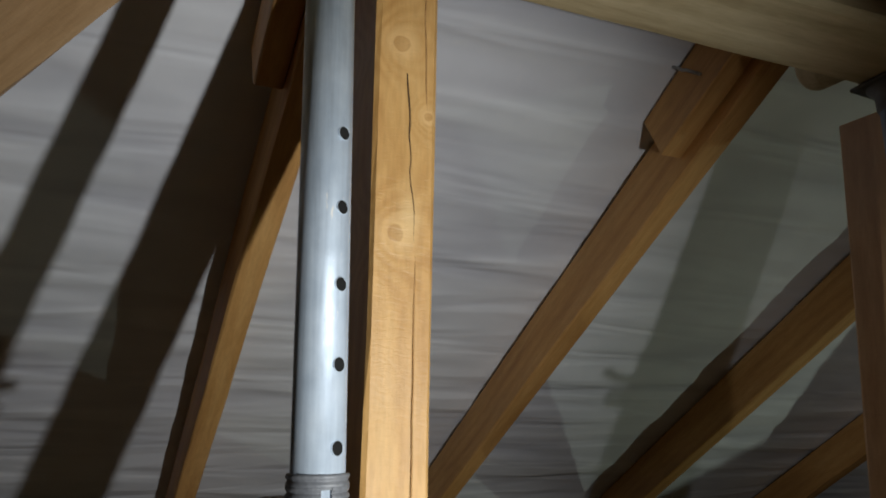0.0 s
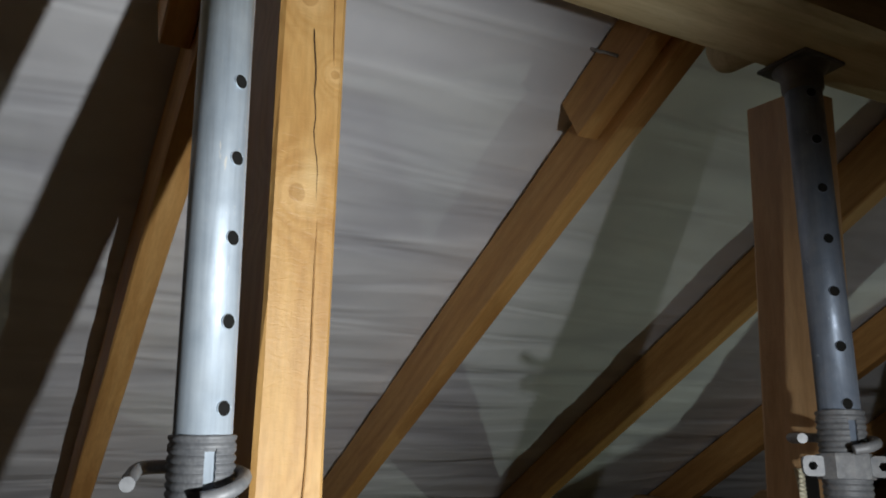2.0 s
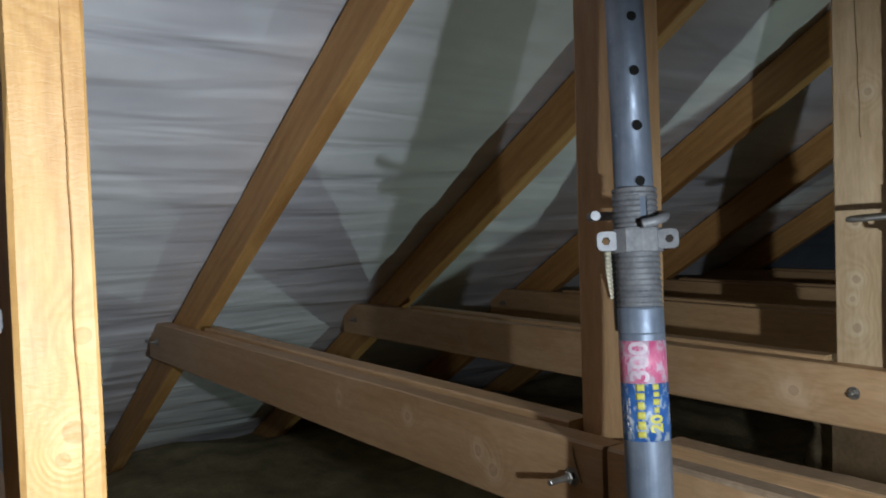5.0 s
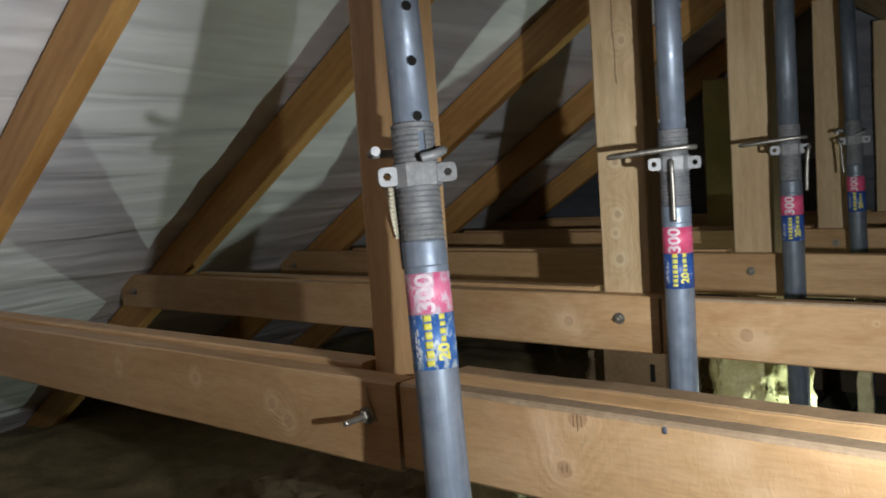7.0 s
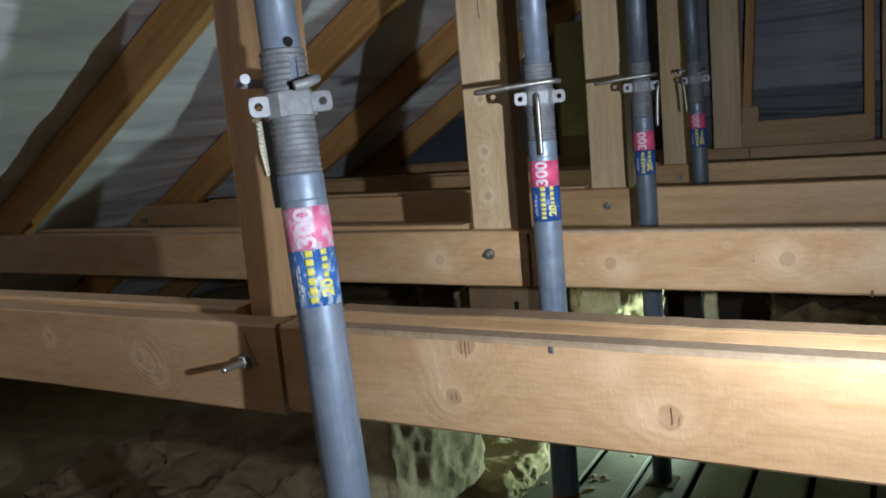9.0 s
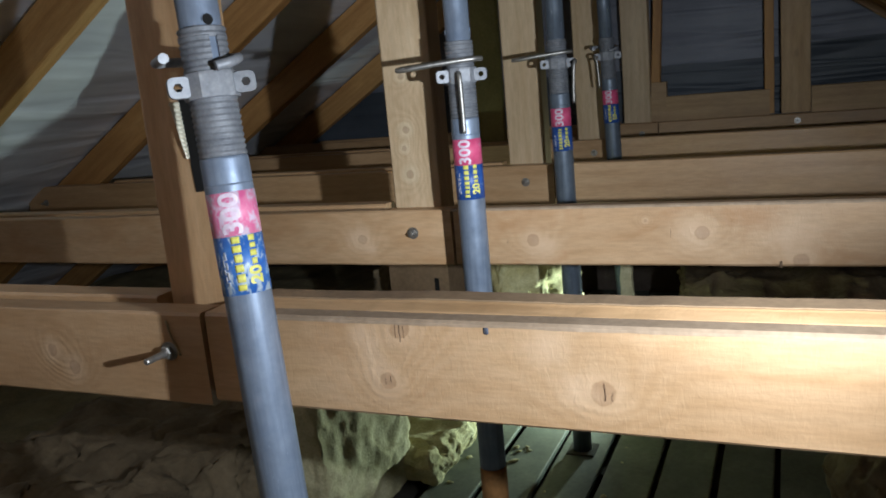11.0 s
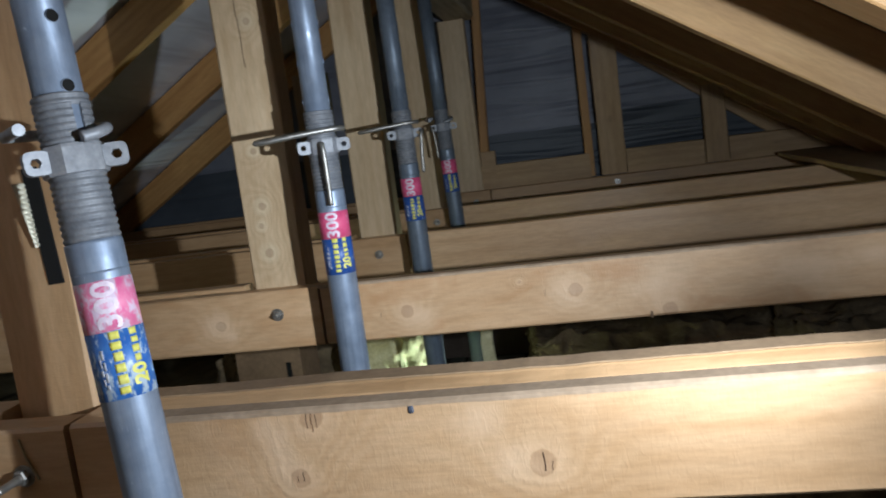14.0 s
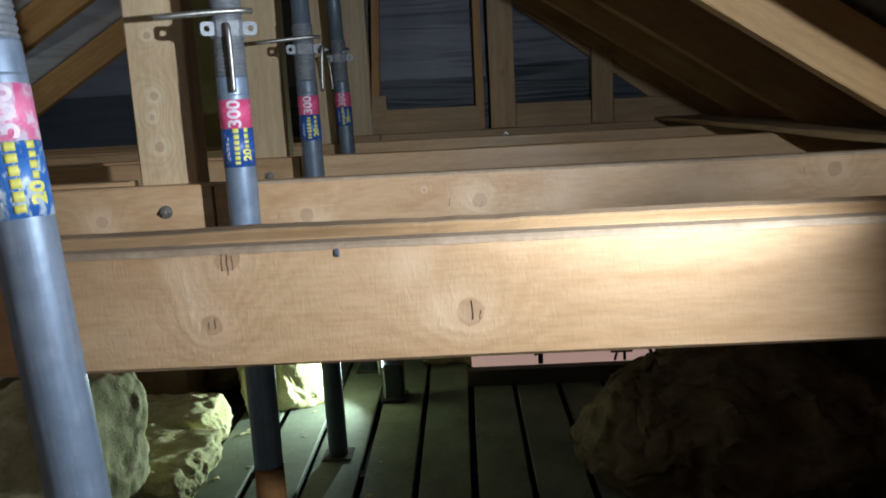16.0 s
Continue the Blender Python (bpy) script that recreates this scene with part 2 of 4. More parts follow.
DEEP = plain("deep_crack", (0.05, 0.025, 0.01), (0.08, 0.04, 0.018), 60, 0.9)
GROOVE = plain("wood_groove", (0.34, 0.18, 0.065), (0.46, 0.26, 0.10), 60, 0.8)
CRACK = plain("wood_crack", (0.10, 0.06, 0.035), (0.16, 0.10, 0.06), 60, 0.9)
# edge tones dulled for the grazing light on the beam tops, besides wear
EDGE_GREY = plain("worn_dim_edge", (0.33, 0.235, 0.155), (0.45, 0.33, 0.23), 16, 0.8)
EDGE_BROWN = plain("dusty_edge", (0.30, 0.20, 0.12), (0.40, 0.27, 0.16), 10, 0.8)


def zinc(name, c1, c2, rough, metal):
    """Galvanised tube: spangle, lengthwise rub marks and short bright scratches."""
    m, nt, b = mat_base(name, rough, metal)
    v = coords(nt)
    r = ramp(nt, [(0.3, c1), (0.7, c2)])
    nt.links.new(noise_at(nt, v, 22, 6, 0.65), r.inputs[0])
    rub = noise_at(nt, coords(nt, (95, 95, 5)), 1.0, 5, 0.62, 0.3)
    rr = ramp(nt, [(0.32, (0.80, 0.80, 0.80)), (0.5, (1.0, 1.0, 1.0)), (0.68, (1.14, 1.13, 1.11))])
    nt.links.new(rub, rr.inputs[0])
    col = mix(nt, r.outputs[0], rr.outputs[0], 0.9, "MULTIPLY")
    sc = ramp(nt, [(0.66, (0, 0, 0)), (0.72, (1, 1, 1))])
    nt.links.new(noise_at(nt, coords(nt, (160, 160, 34)), 1.0, 4, 0.7, 1.2), sc.inputs[0])
    pale = tuple(min(0.8, c * 1.35 + 0.06) for c in c2)
    nt.links.new(mix(nt, col, pale, sc.outputs[0]), b.inputs["Base Color"])
    gloss = ramp(nt, [(0.3, (rough - 0.07,) * 3), (0.7, (rough + 0.16,) * 3)])
    nt.links.new(noise_at(nt, v, 40, 4, 0.6), gloss.inputs[0])
    nt.links.new(gloss.outputs[0], b.inputs["Roughness"])
    bump(nt, b, rub, 0.2, 0.0006)
    return m


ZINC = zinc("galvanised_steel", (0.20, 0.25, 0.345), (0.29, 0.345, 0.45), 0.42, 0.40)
# lit and shaded copies of the zinc: nearest prop lighter, far props darker
ZINC_LIT = zinc("near_lit_steel", (0.46, 0.55, 0.67), (0.58, 0.67, 0.79), 0.45, 0.3)
ZINC_SHADED = zinc("far_shaded_steel", (0.13, 0.16, 0.21), (0.20, 0.24, 0.30), 0.44, 0.40)
# steel coloured dark for the shadowed undersides of the prop heads
SHADED_STEEL = plain("shaded_steel", (0.07, 0.07, 0.075), (0.12, 0.12, 0.125), 30, 0.55, 0.4)
ZINC_DULL = plain("dusty_thread", (0.15, 0.16, 0.185), (0.26, 0.27, 0.295), 40, 0.6, 0.3, 0.4, 0.001, 200)
ZINC_BRIGHT = plain("cast_collar", (0.23, 0.24, 0.27), (0.36, 0.37, 0.40), 45, 0.55, 0.3, 0.3, 0.0008, 160)
NICK = plain("blue_nick", (0.05, 0.06, 0.085), (0.09, 0.10, 0.135), 90, 0.6)
# near-black colour in place of the dark depth inside holes
HOLE = plain("hole_dark", (0.004, 0.004, 0.004), (0.008, 0.008, 0.008), 10, 0.95, 0, 0)
CARDBOARD = plain("cardboard", (0.20, 0.13, 0.075), (0.30, 0.20, 0.12), 7, 0.85, 0, 0.2, 0.001, 60)
# near-white, so the added strip on the post reads as lit
SLIVER = plain("bright_sliver", (0.74, 0.70, 0.55), (0.88, 0.85, 0.70), 60, 0.45, 0.2)
RUBBER = plain("black_rubber", (0.012, 0.012, 0.013), (0.02, 0.02, 0.022), 40, 0.5)
BOLT = plain("bolt_steel", (0.30, 0.29, 0.27), (0.46, 0.44, 0.42), 60, 0.4, 0.8)


def worn(name, c1, c2, bare, lo, hi):
    """A printed sticker rubbed through in streaks."""
    m, nt, b = mat_base(name, 0.45)
    v = coords(nt)
    r = ramp(nt, [(0.3, c1), (0.7, c2)])
    nt.links.new(noise_at(nt, v, 60, 3), r.inputs[0])
    w = ramp(nt, [(lo, (0, 0, 0)), (hi, (1, 1, 1))])
    nt.links.new(noise_at(nt, coords(nt, (70, 70, 38)), 1.0, 5, 0.68, 0.4), w.inputs[0])
    nt.links.new(mix(nt, r.outputs[0], bare, w.outputs[0]), b.inputs["Base Color"])
    return m


RED = worn("red_sticker", (0.66, 0.07, 0.19), (0.76, 0.13, 0.27), (0.70, 0.50, 0.60), 0.64, 0.70)
BLUE = worn("blue_sticker", (0.02, 0.07, 0.30), (0.04, 0.12, 0.42), (0.42, 0.50, 0.62), 0.62, 0.68)
RED_WORN = worn("rubbed_red_sticker", (0.74, 0.13, 0.32), (0.80, 0.26, 0.42), (0.72, 0.56, 0.70), 0.46, 0.56)
BLUE_WORN = worn("rubbed_blue_sticker", (0.03, 0.12, 0.45), (0.06, 0.20, 0.55), (0.50, 0.60, 0.72), 0.52, 0.60)
WHITE = plain("white_print", (0.64, 0.50, 0.62), (0.78, 0.68, 0.78), 140, 0.5)
YELLOW = plain("yellow_print", (0.72, 0.66, 0.10), (0.82, 0.78, 0.22), 60, 0.5)
WORN = plain("worn_sticker", (0.42, 0.44, 0.52), (0.60, 0.60, 0.66), 70, 0.55)
RUST = plain("rusty_tube", (0.19, 0.09, 0.025), (0.34, 0.16, 0.05), 25, 0.8)
# board colour lowered to stand in for the unlit part of the floor
BOARD = plain("darkened_floor_board", (0.10, 0.11, 0.085), (0.19, 0.205, 0.16), 5, 0.75, 0, 0.3, 0.001, 60)
# lighter copy of the brown wool, for the better-lit floor by the eaves
WOOL_LOOSE = plain("loose_dusty_wool", (0.17, 0.14, 0.075), (0.32, 0.265, 0.15), 7, 0.95, 0, 0.9, 0.006, 60)
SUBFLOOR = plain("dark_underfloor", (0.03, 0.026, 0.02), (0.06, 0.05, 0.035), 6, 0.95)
WOOL = plain("mineral_wool", (0.44, 0.38, 0.17), (0.70, 0.66, 0.40), 16, 0.95, 0, 0.7, 0.004, 120)
WOOL_GREY = plain("greyish_wool", (0.34, 0.30, 0.16), (0.62, 0.57, 0.36), 14, 0.95, 0, 0.7, 0.004, 120)
# brown wool coloured darker, since these batts lie in the beams' shade
WOOL_DIRTY_SHADED = plain("dusty_shaded_wool", (0.11, 0.08, 0.045), (0.22, 0.165, 0.10), 6, 0.95, 0, 0.9, 0.006, 45)
OLIVE = plain("yellowed_board", (0.20, 0.165, 0.06), (0.30, 0.25, 0.10), 6, 0.8)
BRICK = plain("dark_gable", (0.10, 0.075, 0.06), (0.17, 0.13, 0.10), 5, 0.9)


def membrane_mat(name="roof_membrane", lo=(0.66, 0.67, 0.74), hi=(0.80, 0.81, 0.87), crease=(4.6, 0.7, 4.6)):
    m, nt, b = mat_base(name, 0.5)
    v = coords(nt, (1, 1, 1), False)
    r = ramp(nt, [(0.3, lo), (0.7, hi)])
    nt.links.new(noise_at(nt, v, 2.2, 5), r.inputs[0])
    band = noise_at(nt, coords(nt, crease, False), 1.6, 2, 0.45, 0.5)
    # colour darkens along the creases too, painting their shade over the bump
    br = ramp(nt, [(0.34, (0.80, 0.80, 0.83)), (0.54, (1.0, 1.0, 1.0))])
    nt.links.new(band, br.inputs[0])
    nt.links.new(mix(nt, r.outputs[0], br.outputs[0], 0.8, "MULTIPLY"), b.inputs["Base Color"])
    bump(nt, b, band, 0.9, 0.032)
    return m


MEMBRANE = membrane_mat()
# darker copies of the membrane: dim far end, and shade along its foot
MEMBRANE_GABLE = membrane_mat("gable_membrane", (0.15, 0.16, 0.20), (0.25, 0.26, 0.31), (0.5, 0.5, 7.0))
MEMBRANE_DARK = membrane_mat("dark_lower_sheet", (0.045, 0.055, 0.07), (0.085, 0.10, 0.125), (0.5, 0.5, 9.0))
# coloured dark for the shade between the east rafters and less bounced light
SARKING = plain("dark_sarking", (0.06, 0.052, 0.045), (0.13, 0.115, 0.10), 4, 0.9)

# ---- building helpers ----
WORLD_OF = {}


def thing(name, label, category, at=(0, 0, 0), group="", kind=""):
    ob = new(name)
    ob.empty_display_size = 0.1
    ob.matrix_basis = Matrix.Translation(at)
    WORLD_OF[ob] = ob.matrix_basis.copy()
    return tagged(ob, label, category, group, kind)


def part(name, me, material, parent=None, m=None, label=""):
    """Link a mesh as one object, placed by a world pose, under a thing or a part."""
    if isinstance(me, bmesh.types.BMesh):
        bm, me = me, bpy.data.meshes.new(name)
        bm.to_mesh(me)
        bm.free()
    if not me.materials:
        me.materials.append(material)
    ob = new(name, me)
    m = m or Matrix()
    WORLD_OF[ob] = m.copy()
    if parent:
        ob.parent = parent
        ob.matrix_parent_inverse = WORLD_OF[parent].inverted()
    ob.matrix_basis = m
    if label:
        ob["label"] = label
    return ob


def mesh_of(name, verts, faces, smooth=False):
    me = bpy.data.meshes.new(name)
    me.from_pydata(verts, [], faces)
    me.update()
    if smooth:
        me.polygons.foreach_set("use_smooth", [True] * len(me.polygons))
    return me


def along(p0, p1, up=(0, 0, 1)):
    """A pose at p0 whose x axis points to p1 and whose z axis is nearest to up."""
    p0, p1 = Vector(p0), Vector(p1)
    x = (p1 - p0).normalized()
    y = Vector(up).cross(x).normalized()
    z = x.cross(y)
    return Matrix((( x.x, y.x, z.x, p0.x), (x.y, y.y, z.y, p0.y), (x.z, y.z, z.z, p0.z), (0, 0, 0, 1)))


def timber_mesh(length, y0, y1, z0, z1, chamfer=0.004, wob=0.0015, seed=0, step=0.09):
    """A sawn timber along x with broken arrises and a slight wander of its faces."""
    n = max(2, int(length / step))
    c = chamfer
    ring = [(y0 + c, z0), (y1 - c, z0), (y1, z0 + c), (y1, z1 - c), (y1 - c, z1), (y0 + c, z1), (y0, z1 - c), (y0, z0 + c)]
    verts, faces = [], []
    for i in range(n + 1):
        x = length * i / n
        for k, (y, z) in enumerate(ring):
            d = noise.noise_vector((x * 2.3 + seed * 7.1, k // 2 * 3.7, seed * 1.9)) * wob
            e = noise.noise((x * 9 + seed, k * 2.1, seed)) * wob * 0.6
            verts.append((x + (d.x if 0 < i < n else 0), y + d.y + e, z + d.z + e))
    for i in range(n):
        for k in range(8):
            a, b = i * 8 + k, i * 8 + (k + 1) % 8
            faces.append((a, a + 8, b + 8, b))
    faces.append(tuple(range(8)))
    faces.append(tuple(n * 8 + k for k in reversed(range(8))))
    return mesh_of("timber", verts, faces)


def timber(name, p0, p1, y, z, material, parent, label="", chamfer=0.004, wob=0.0015, seed=0, up=(0, 0, 1)):
    p0v, p1v = Vector(p0), Vector(p1)
    return part(name, timber_mesh((p1v - p0v).length, *y, *z, chamfer, wob, seed), material, parent, along(p0, p1, up), label)


def lathe(profile, seg=24, cap=True):
    """A turned form round z from (radius, z) pairs."""
    verts, faces = [], []
    for r, z in profile:
        for k in range(seg):
            a = 2 * math.pi * k / seg
            verts.append((r * math.cos(a), r * math.sin(a), z))
    for i in range(len(profile) - 1):
        for k in range(seg):
            a, b = i * seg + k, i * seg + (k + 1) % seg
            faces.append((a, b, b + seg, a + seg))
    if cap:
        faces.append(tuple(reversed(range(seg))))
        faces.append(tuple((len(profile) - 1) * seg + k for k in range(seg)))
    me = mesh_of("turned", verts, faces, True)
    if cap:
        me.polygons[-1].use_smooth = me.polygons[-2].use_smooth = False
    if seg <= 12:
        me.polygons.foreach_set("use_smooth", [False] * len(me.polygons))
    return me


def rod(points, radius, seg=10):
    """A bent round bar through points."""
    pts = [Vector(p) for p in points]
    verts, faces = [], []
    prev = None
    for i, p in enumerate(pts):
        d = (pts[min(i + 1, len(pts) - 1)] - pts[max(i - 1, 0)]).normalized()
        u = prev or (Vector((0, 0, 1)) if abs(d.z) < 0.9 else Vector((1, 0, 0)))
        u = (u - d * u.dot(d)).normalized()
        prev = u
        w = d.cross(u)
        for k in range(seg):
            a = 2 * math.pi * k / seg
            verts.append(p + radius * (math.cos(a) * u + math.sin(a) * w))
    for i in range(len(pts) - 1):
        for k in range(seg):
            a, b = i * seg + k, i * seg + (k + 1) % seg
            faces.append((a, b, b + seg, a + seg))
    faces.append(tuple(reversed(range(seg))))
    faces.append(tuple((len(pts) - 1) * seg + k for k in range(seg)))
    me = mesh_of("rod", [tuple(v) for v in verts], faces, True)
    me.polygons[-1].use_smooth = me.polygons[-2].use_smooth = False
    return me


def bow(points, n=8):
    """Points along a smooth curve through the given ones."""
    p = [Vector(q) for q in points]
    p = [2 * p[0] - p[1]] + p + [2 * p[-1] - p[-2]]
    out = []
    for i in range(1, len(p) - 2):
        for k in range(n):
            t = k / n
            out.append(0.5 * (2 * p[i] + (p[i + 1] - p[i - 1]) * t + (2 * p[i - 1] - 5 * p[i] + 4 * p[i + 1] - p[i + 2]) * t * t
                              + (3 * p[i] - p[i - 1] - 3 * p[i + 1] + p[i + 2]) * t ** 3))
    return out + [p[-2]]


def band(radius, z0, z1, a0, a1, seg=20):
    """A curved strip round z, slightly thick, from angle a0 to a1 in degrees."""
    verts, faces = [], []
    for i in range(seg + 1):
        a = radians(a0 + (a1 - a0) * i / seg)
        for r, z in ((radius, z0), (radius, z1), (radius - 0.0015, z1), (radius - 0.0015, z0)):
            verts.append((r * math.cos(a), r * math.sin(a), z))
    for i in range(seg):
        for k in range(4):
            a, b = i * 4 + k, i * 4 + (k + 1) % 4
            faces.append((a, a + 4, b + 4, b))
    faces += [(0, 1, 2, 3), tuple(seg * 4 + k for k in (3, 2, 1, 0))]
    return mesh_of("band", verts, faces, True)


def slab(x, y, z, chamfer=0.003):
    bm = bmesh.new()
    bmesh.ops.create_cube(bm, size=1)
    for v in bm.verts:
        v.co = Vector((x[0] if v.co.x < 0 else x[1], y[0] if v.co.y < 0 else y[1], z[0] if v.co.z < 0 else z[1]))
    if chamfer:
        bmesh.ops.bevel(bm, geom=bm.edges[:], offset=chamfer, segments=1, affect="EDGES")
    return bm


# ---- roof line: 31 degrees, ridge over the row of posts ----
PITCH = radians(31.6)
TP = math.tan(PITCH)
PLANES = [0.40 + 0.95 * k for k in range(-1, 6)]
BEAM = (0.787, 0.938)


def left_top(x, y=0.0):
    return 1.870 + TP * (x + 1.765)


def right_low(x, y):
    """Underside of the east rafters; that slope rises a little to the north."""
    return 0.93 + 0.0737 * max(0.0, y - 2.2) - 0.632 * (x - 1.0)


def right_top(x, y):
    return right_low(x, y) + 0.183


RIDGE_X = -0.80


def membrane_sheet(name, x_eave, x_top, top, y0, y1, label, seed, material):
    nu, nv = 170, 200
    verts, faces = [], []
    for j in range(nv + 1):
        x = x_eave + (x_top - x_eave) * j / nv
        for i in range(nu + 1):
            y = y0 + (y1 - y0) * i / nu
            w = noise.noise((x * 6.5 + seed, y * 0.6, seed)) * 0.012 + noise.noise((x * 15 + y * 1.5, y * 1.3 + seed, 3.0)) * 0.006
            sag = -0.010 * abs(math.sin(math.pi * (y - 0.49) / 0.95)) ** 0.7
            verts.append((x, y, top(x, y) + 0.016 + w * 0.9 + sag * 0.8))
    for j in range(nv):
        for i in range(nu):
            a = j * (nu + 1) + i
            faces.append((a, a + 1, a + nu + 2, a + nu + 1))
    ob = part(name, mesh_of(name, verts, faces, True), material)
    return tagged(ob, label, "roof membrane", kind="structure")


membrane_sheet("roof_west", -5.0, RIDGE_X, left_top, -1.6, 5.6, "grey-white roofing membrane sagging in creases over the rafters", 0.0, MEMBRANE)
membrane_sheet("roof_east", 3.2, RIDGE_X, right_top, -1.6, 5.6, "sarking above the opposite rafters, coloured dark for the shade there", 5.0, SARKING)

# floor below, with boards along the ridge direction
FLOOR = -0.13
tagged(part("floor", slab((-5.0, 3.2), (-1.6, 5.6), (FLOOR - 0.30, FLOOR - 0.06), 0), SUBFLOOR), "near-black underfloor between joists", "floor", kind="structure")
tagged(part("wall_south", slab((-5.0, 3.2), (-1.75, -1.6), (-0.5, 3.0), 0), BRICK), "dark closing wall", "wall", kind="structure")
tagged(part("wall_north", slab((-5.0, 3.2), (5.62, 5.75), (-0.5, 3.0), 0), BRICK), "dark closing wall", "wall", kind="structure")
tagged(part("wall_west", slab((-5.1, -5.0), (-1.6, 5.6), (-0.5, 0.4), 0), BRICK), "dark closing wall", "wall", kind="structure")
tagged(part("wall_east", slab((3.2, 3.3), (-1.6, 5.6), (-0.5, 0.4), 0), BRICK), "dark closing wall", "wall", kind="structure")

# ---- trusses ----
POST_X = [(-0.985, -0.845), (-0.985, -0.845), (-0.905, -0.775), (-0.935, -0.790), (-0.908, -0.765), (-0.868, -0.733), (-0.815, -0.66)]


def bolt(parent, x, y, z, reach=0.02):
    """A hexagon bolt that points out of the timber to -y."""
    turn = pose(x, y, z, 90, 0, 0)
    w = part("washer", lathe([(0.016, 0), (0.016, 0.003)], 16), BOLT, parent, turn)
    part("nut", lathe([(0.010, 0.003), (0.0115, 0.005), (0.0115, 0.012), (0.010, 0.014)], 6), BOLT, w, turn)
    part("bolt_shank", lathe([(0.0055, 0.0), (0.0055, reach), (0.0045, reach + 0.002)], 10), BOLT, w, turn)


def truss(k):
    y = PLANES[k]
    px0, px1 = POST_X[k]
    t = thing("roof_truss", "pine roof truss with bolted tie planks and centre post", "roof truss", (px0, y, BEAM[0]), "roof trusses")
    s = k * 3.3
    off = 0.085 if k == 1 else 0.09 if k == 2 else 0.06
    foot_z = 0.752 if k == 2 else 0.79 if k == 3 else 0.66
    po = px0 - 0.024 if k == 2 else px0
    timber("post", (po, y + off, foot_z), (po, y + off, 2.22 if k == 1 else 1.944), (0.0, 0.088), (-(px1 - px0), 0.0), WOOD_WARM if k == 1 else WOOD_POST_KNOT if k == 3 else WOOD_POST if k > 2 else WOOD, t, "", 0.005, 0.003, s + 1, up=(-1, 0, 0))
    # west rafter between the planks
    x0, x1 = -4.9, RIDGE_X
    timber("rafter", (x0, y + 0.06, left_top(x0)), (x1, y + 0.06, left_top(x1)), (0.0, 0.065), (-0.150, 0.0), WOOD_RAFTER, t, "", 0.004, 0.002, s + 2)
    if k < 3:
        timber("rafter_board", (-1.40, y + 0.002, left_top(-1.40)), (x1, y + 0.002, left_top(x1)), (0.0, 0.057), (-0.115, 0.006), WOOD_RAFTER, t, "", 0.003, 0.002, s + 5)
    # east rafter; at the second truss thicker and set back to fit the camera's view
    xe, ye, th = -0.61, y + (0.27 if k == 2 else 0.06), 0.12 if k == 2 else 0.06
    timber("rafter", (xe, ye, right_top(xe, y)), (2.9, ye, right_top(2.9, y)), (0.0, th), (-0.138 if k == 2 else -0.155, 0.0), WOOD_EAST, t, "", 0.004, 0.002, s + 3)
    # tie: west planks and east beam
    end = px1 + (-0.018 if k == 2 else 0.045)
    timber("tie_plank", (-3.42, y, BEAM[0]), (end, y, BEAM[0]), (0.0, 0.056), (-0.007 if k == 2 else 0, 0.151), WOOD_TIE if k == 2 else WOOD_STUD if k == 3 else WOOD, t, "", 0.004, 0.002, s + 4)
    timber("inner_plank", (-2.9, y + 0.062, BEAM[0]), (px0 - 0.03, y + 0.062, BEAM[0]), (0.0, 0.06), (0, 0.160), WOOD, t, "", 0.004, 0.002, s + 6)
    beam = timber("tie_beam", (end + 0.006, y + 0.004, BEAM[0]), (1.9, y + 0.004, BEAM[0]), (0.0, 0.115 if k == 2 else 0.048), (0, 0.151), WOOD_NEAR if k == 2 else WOOD_NEXT if k == 3 else WOOD, t, "", 0.005, 0.0008 if k in (2, 3) else 0.002, s + 7)
    if k >= 1:
        bolt(t, -0.858 if k == 3 else -0.829 if k == 4 else px1 - (0.09 if k == 2 else 0.045), y, 0.876 if k > 2 else 0.872, 0.055 if k == 2 else 0.02)
        bolt(t, -3.30, y, 0.86, 0.03)
    return t, beam


TRUSSES = [truss(k) for k in range(7)]
bolt(TRUSSES[6][0], 0.12, PLANES[6] + 0.004, 0.90, 0.012)


# ---- steel props ----
def rim(r0, r1, h):
    return lathe([(r0, -h), (r1, -h), (r1, h), (r0, h), (r0, -h)], 16, False)


def lug(side):
    """A cast plate with rounded corners and a hexagonal hole, in the local xy plane."""
    verts, faces, n = [], [], 24
    for z in (-0.0055, 0.0055):
        for i in range(n):
            a = 2 * math.pi * i / n
            ca, sa = math.cos(a), math.sin(a)
            q = (abs(ca) ** 4 + abs(sa) ** 4) ** -0.25
            verts.append((0.0145 * q * ca, 0.0135 * q * sa + (-0.004 * side if sa * side < 0 else 0), z))
        for i in range(n):
            a = 2 * math.pi * i / n
            h = 0.0058 / max(math.cos(a - round(a / (math.pi / 3)) * math.pi / 3), 0.1)
            verts.append((h * math.cos(a), h * math.sin(a), z))
    for i in range(n):
        j = (i + 1) % n
        faces += [(i, n + i, n + j, j), (2 * n + i, 2 * n + j, 3 * n + j, 3 * n + i), (i, j, 2 * n + j, 2 * n + i), (n + i, 3 * n + i, 3 * n + j, n + j)]
    return mesh_of("lug", verts, faces)


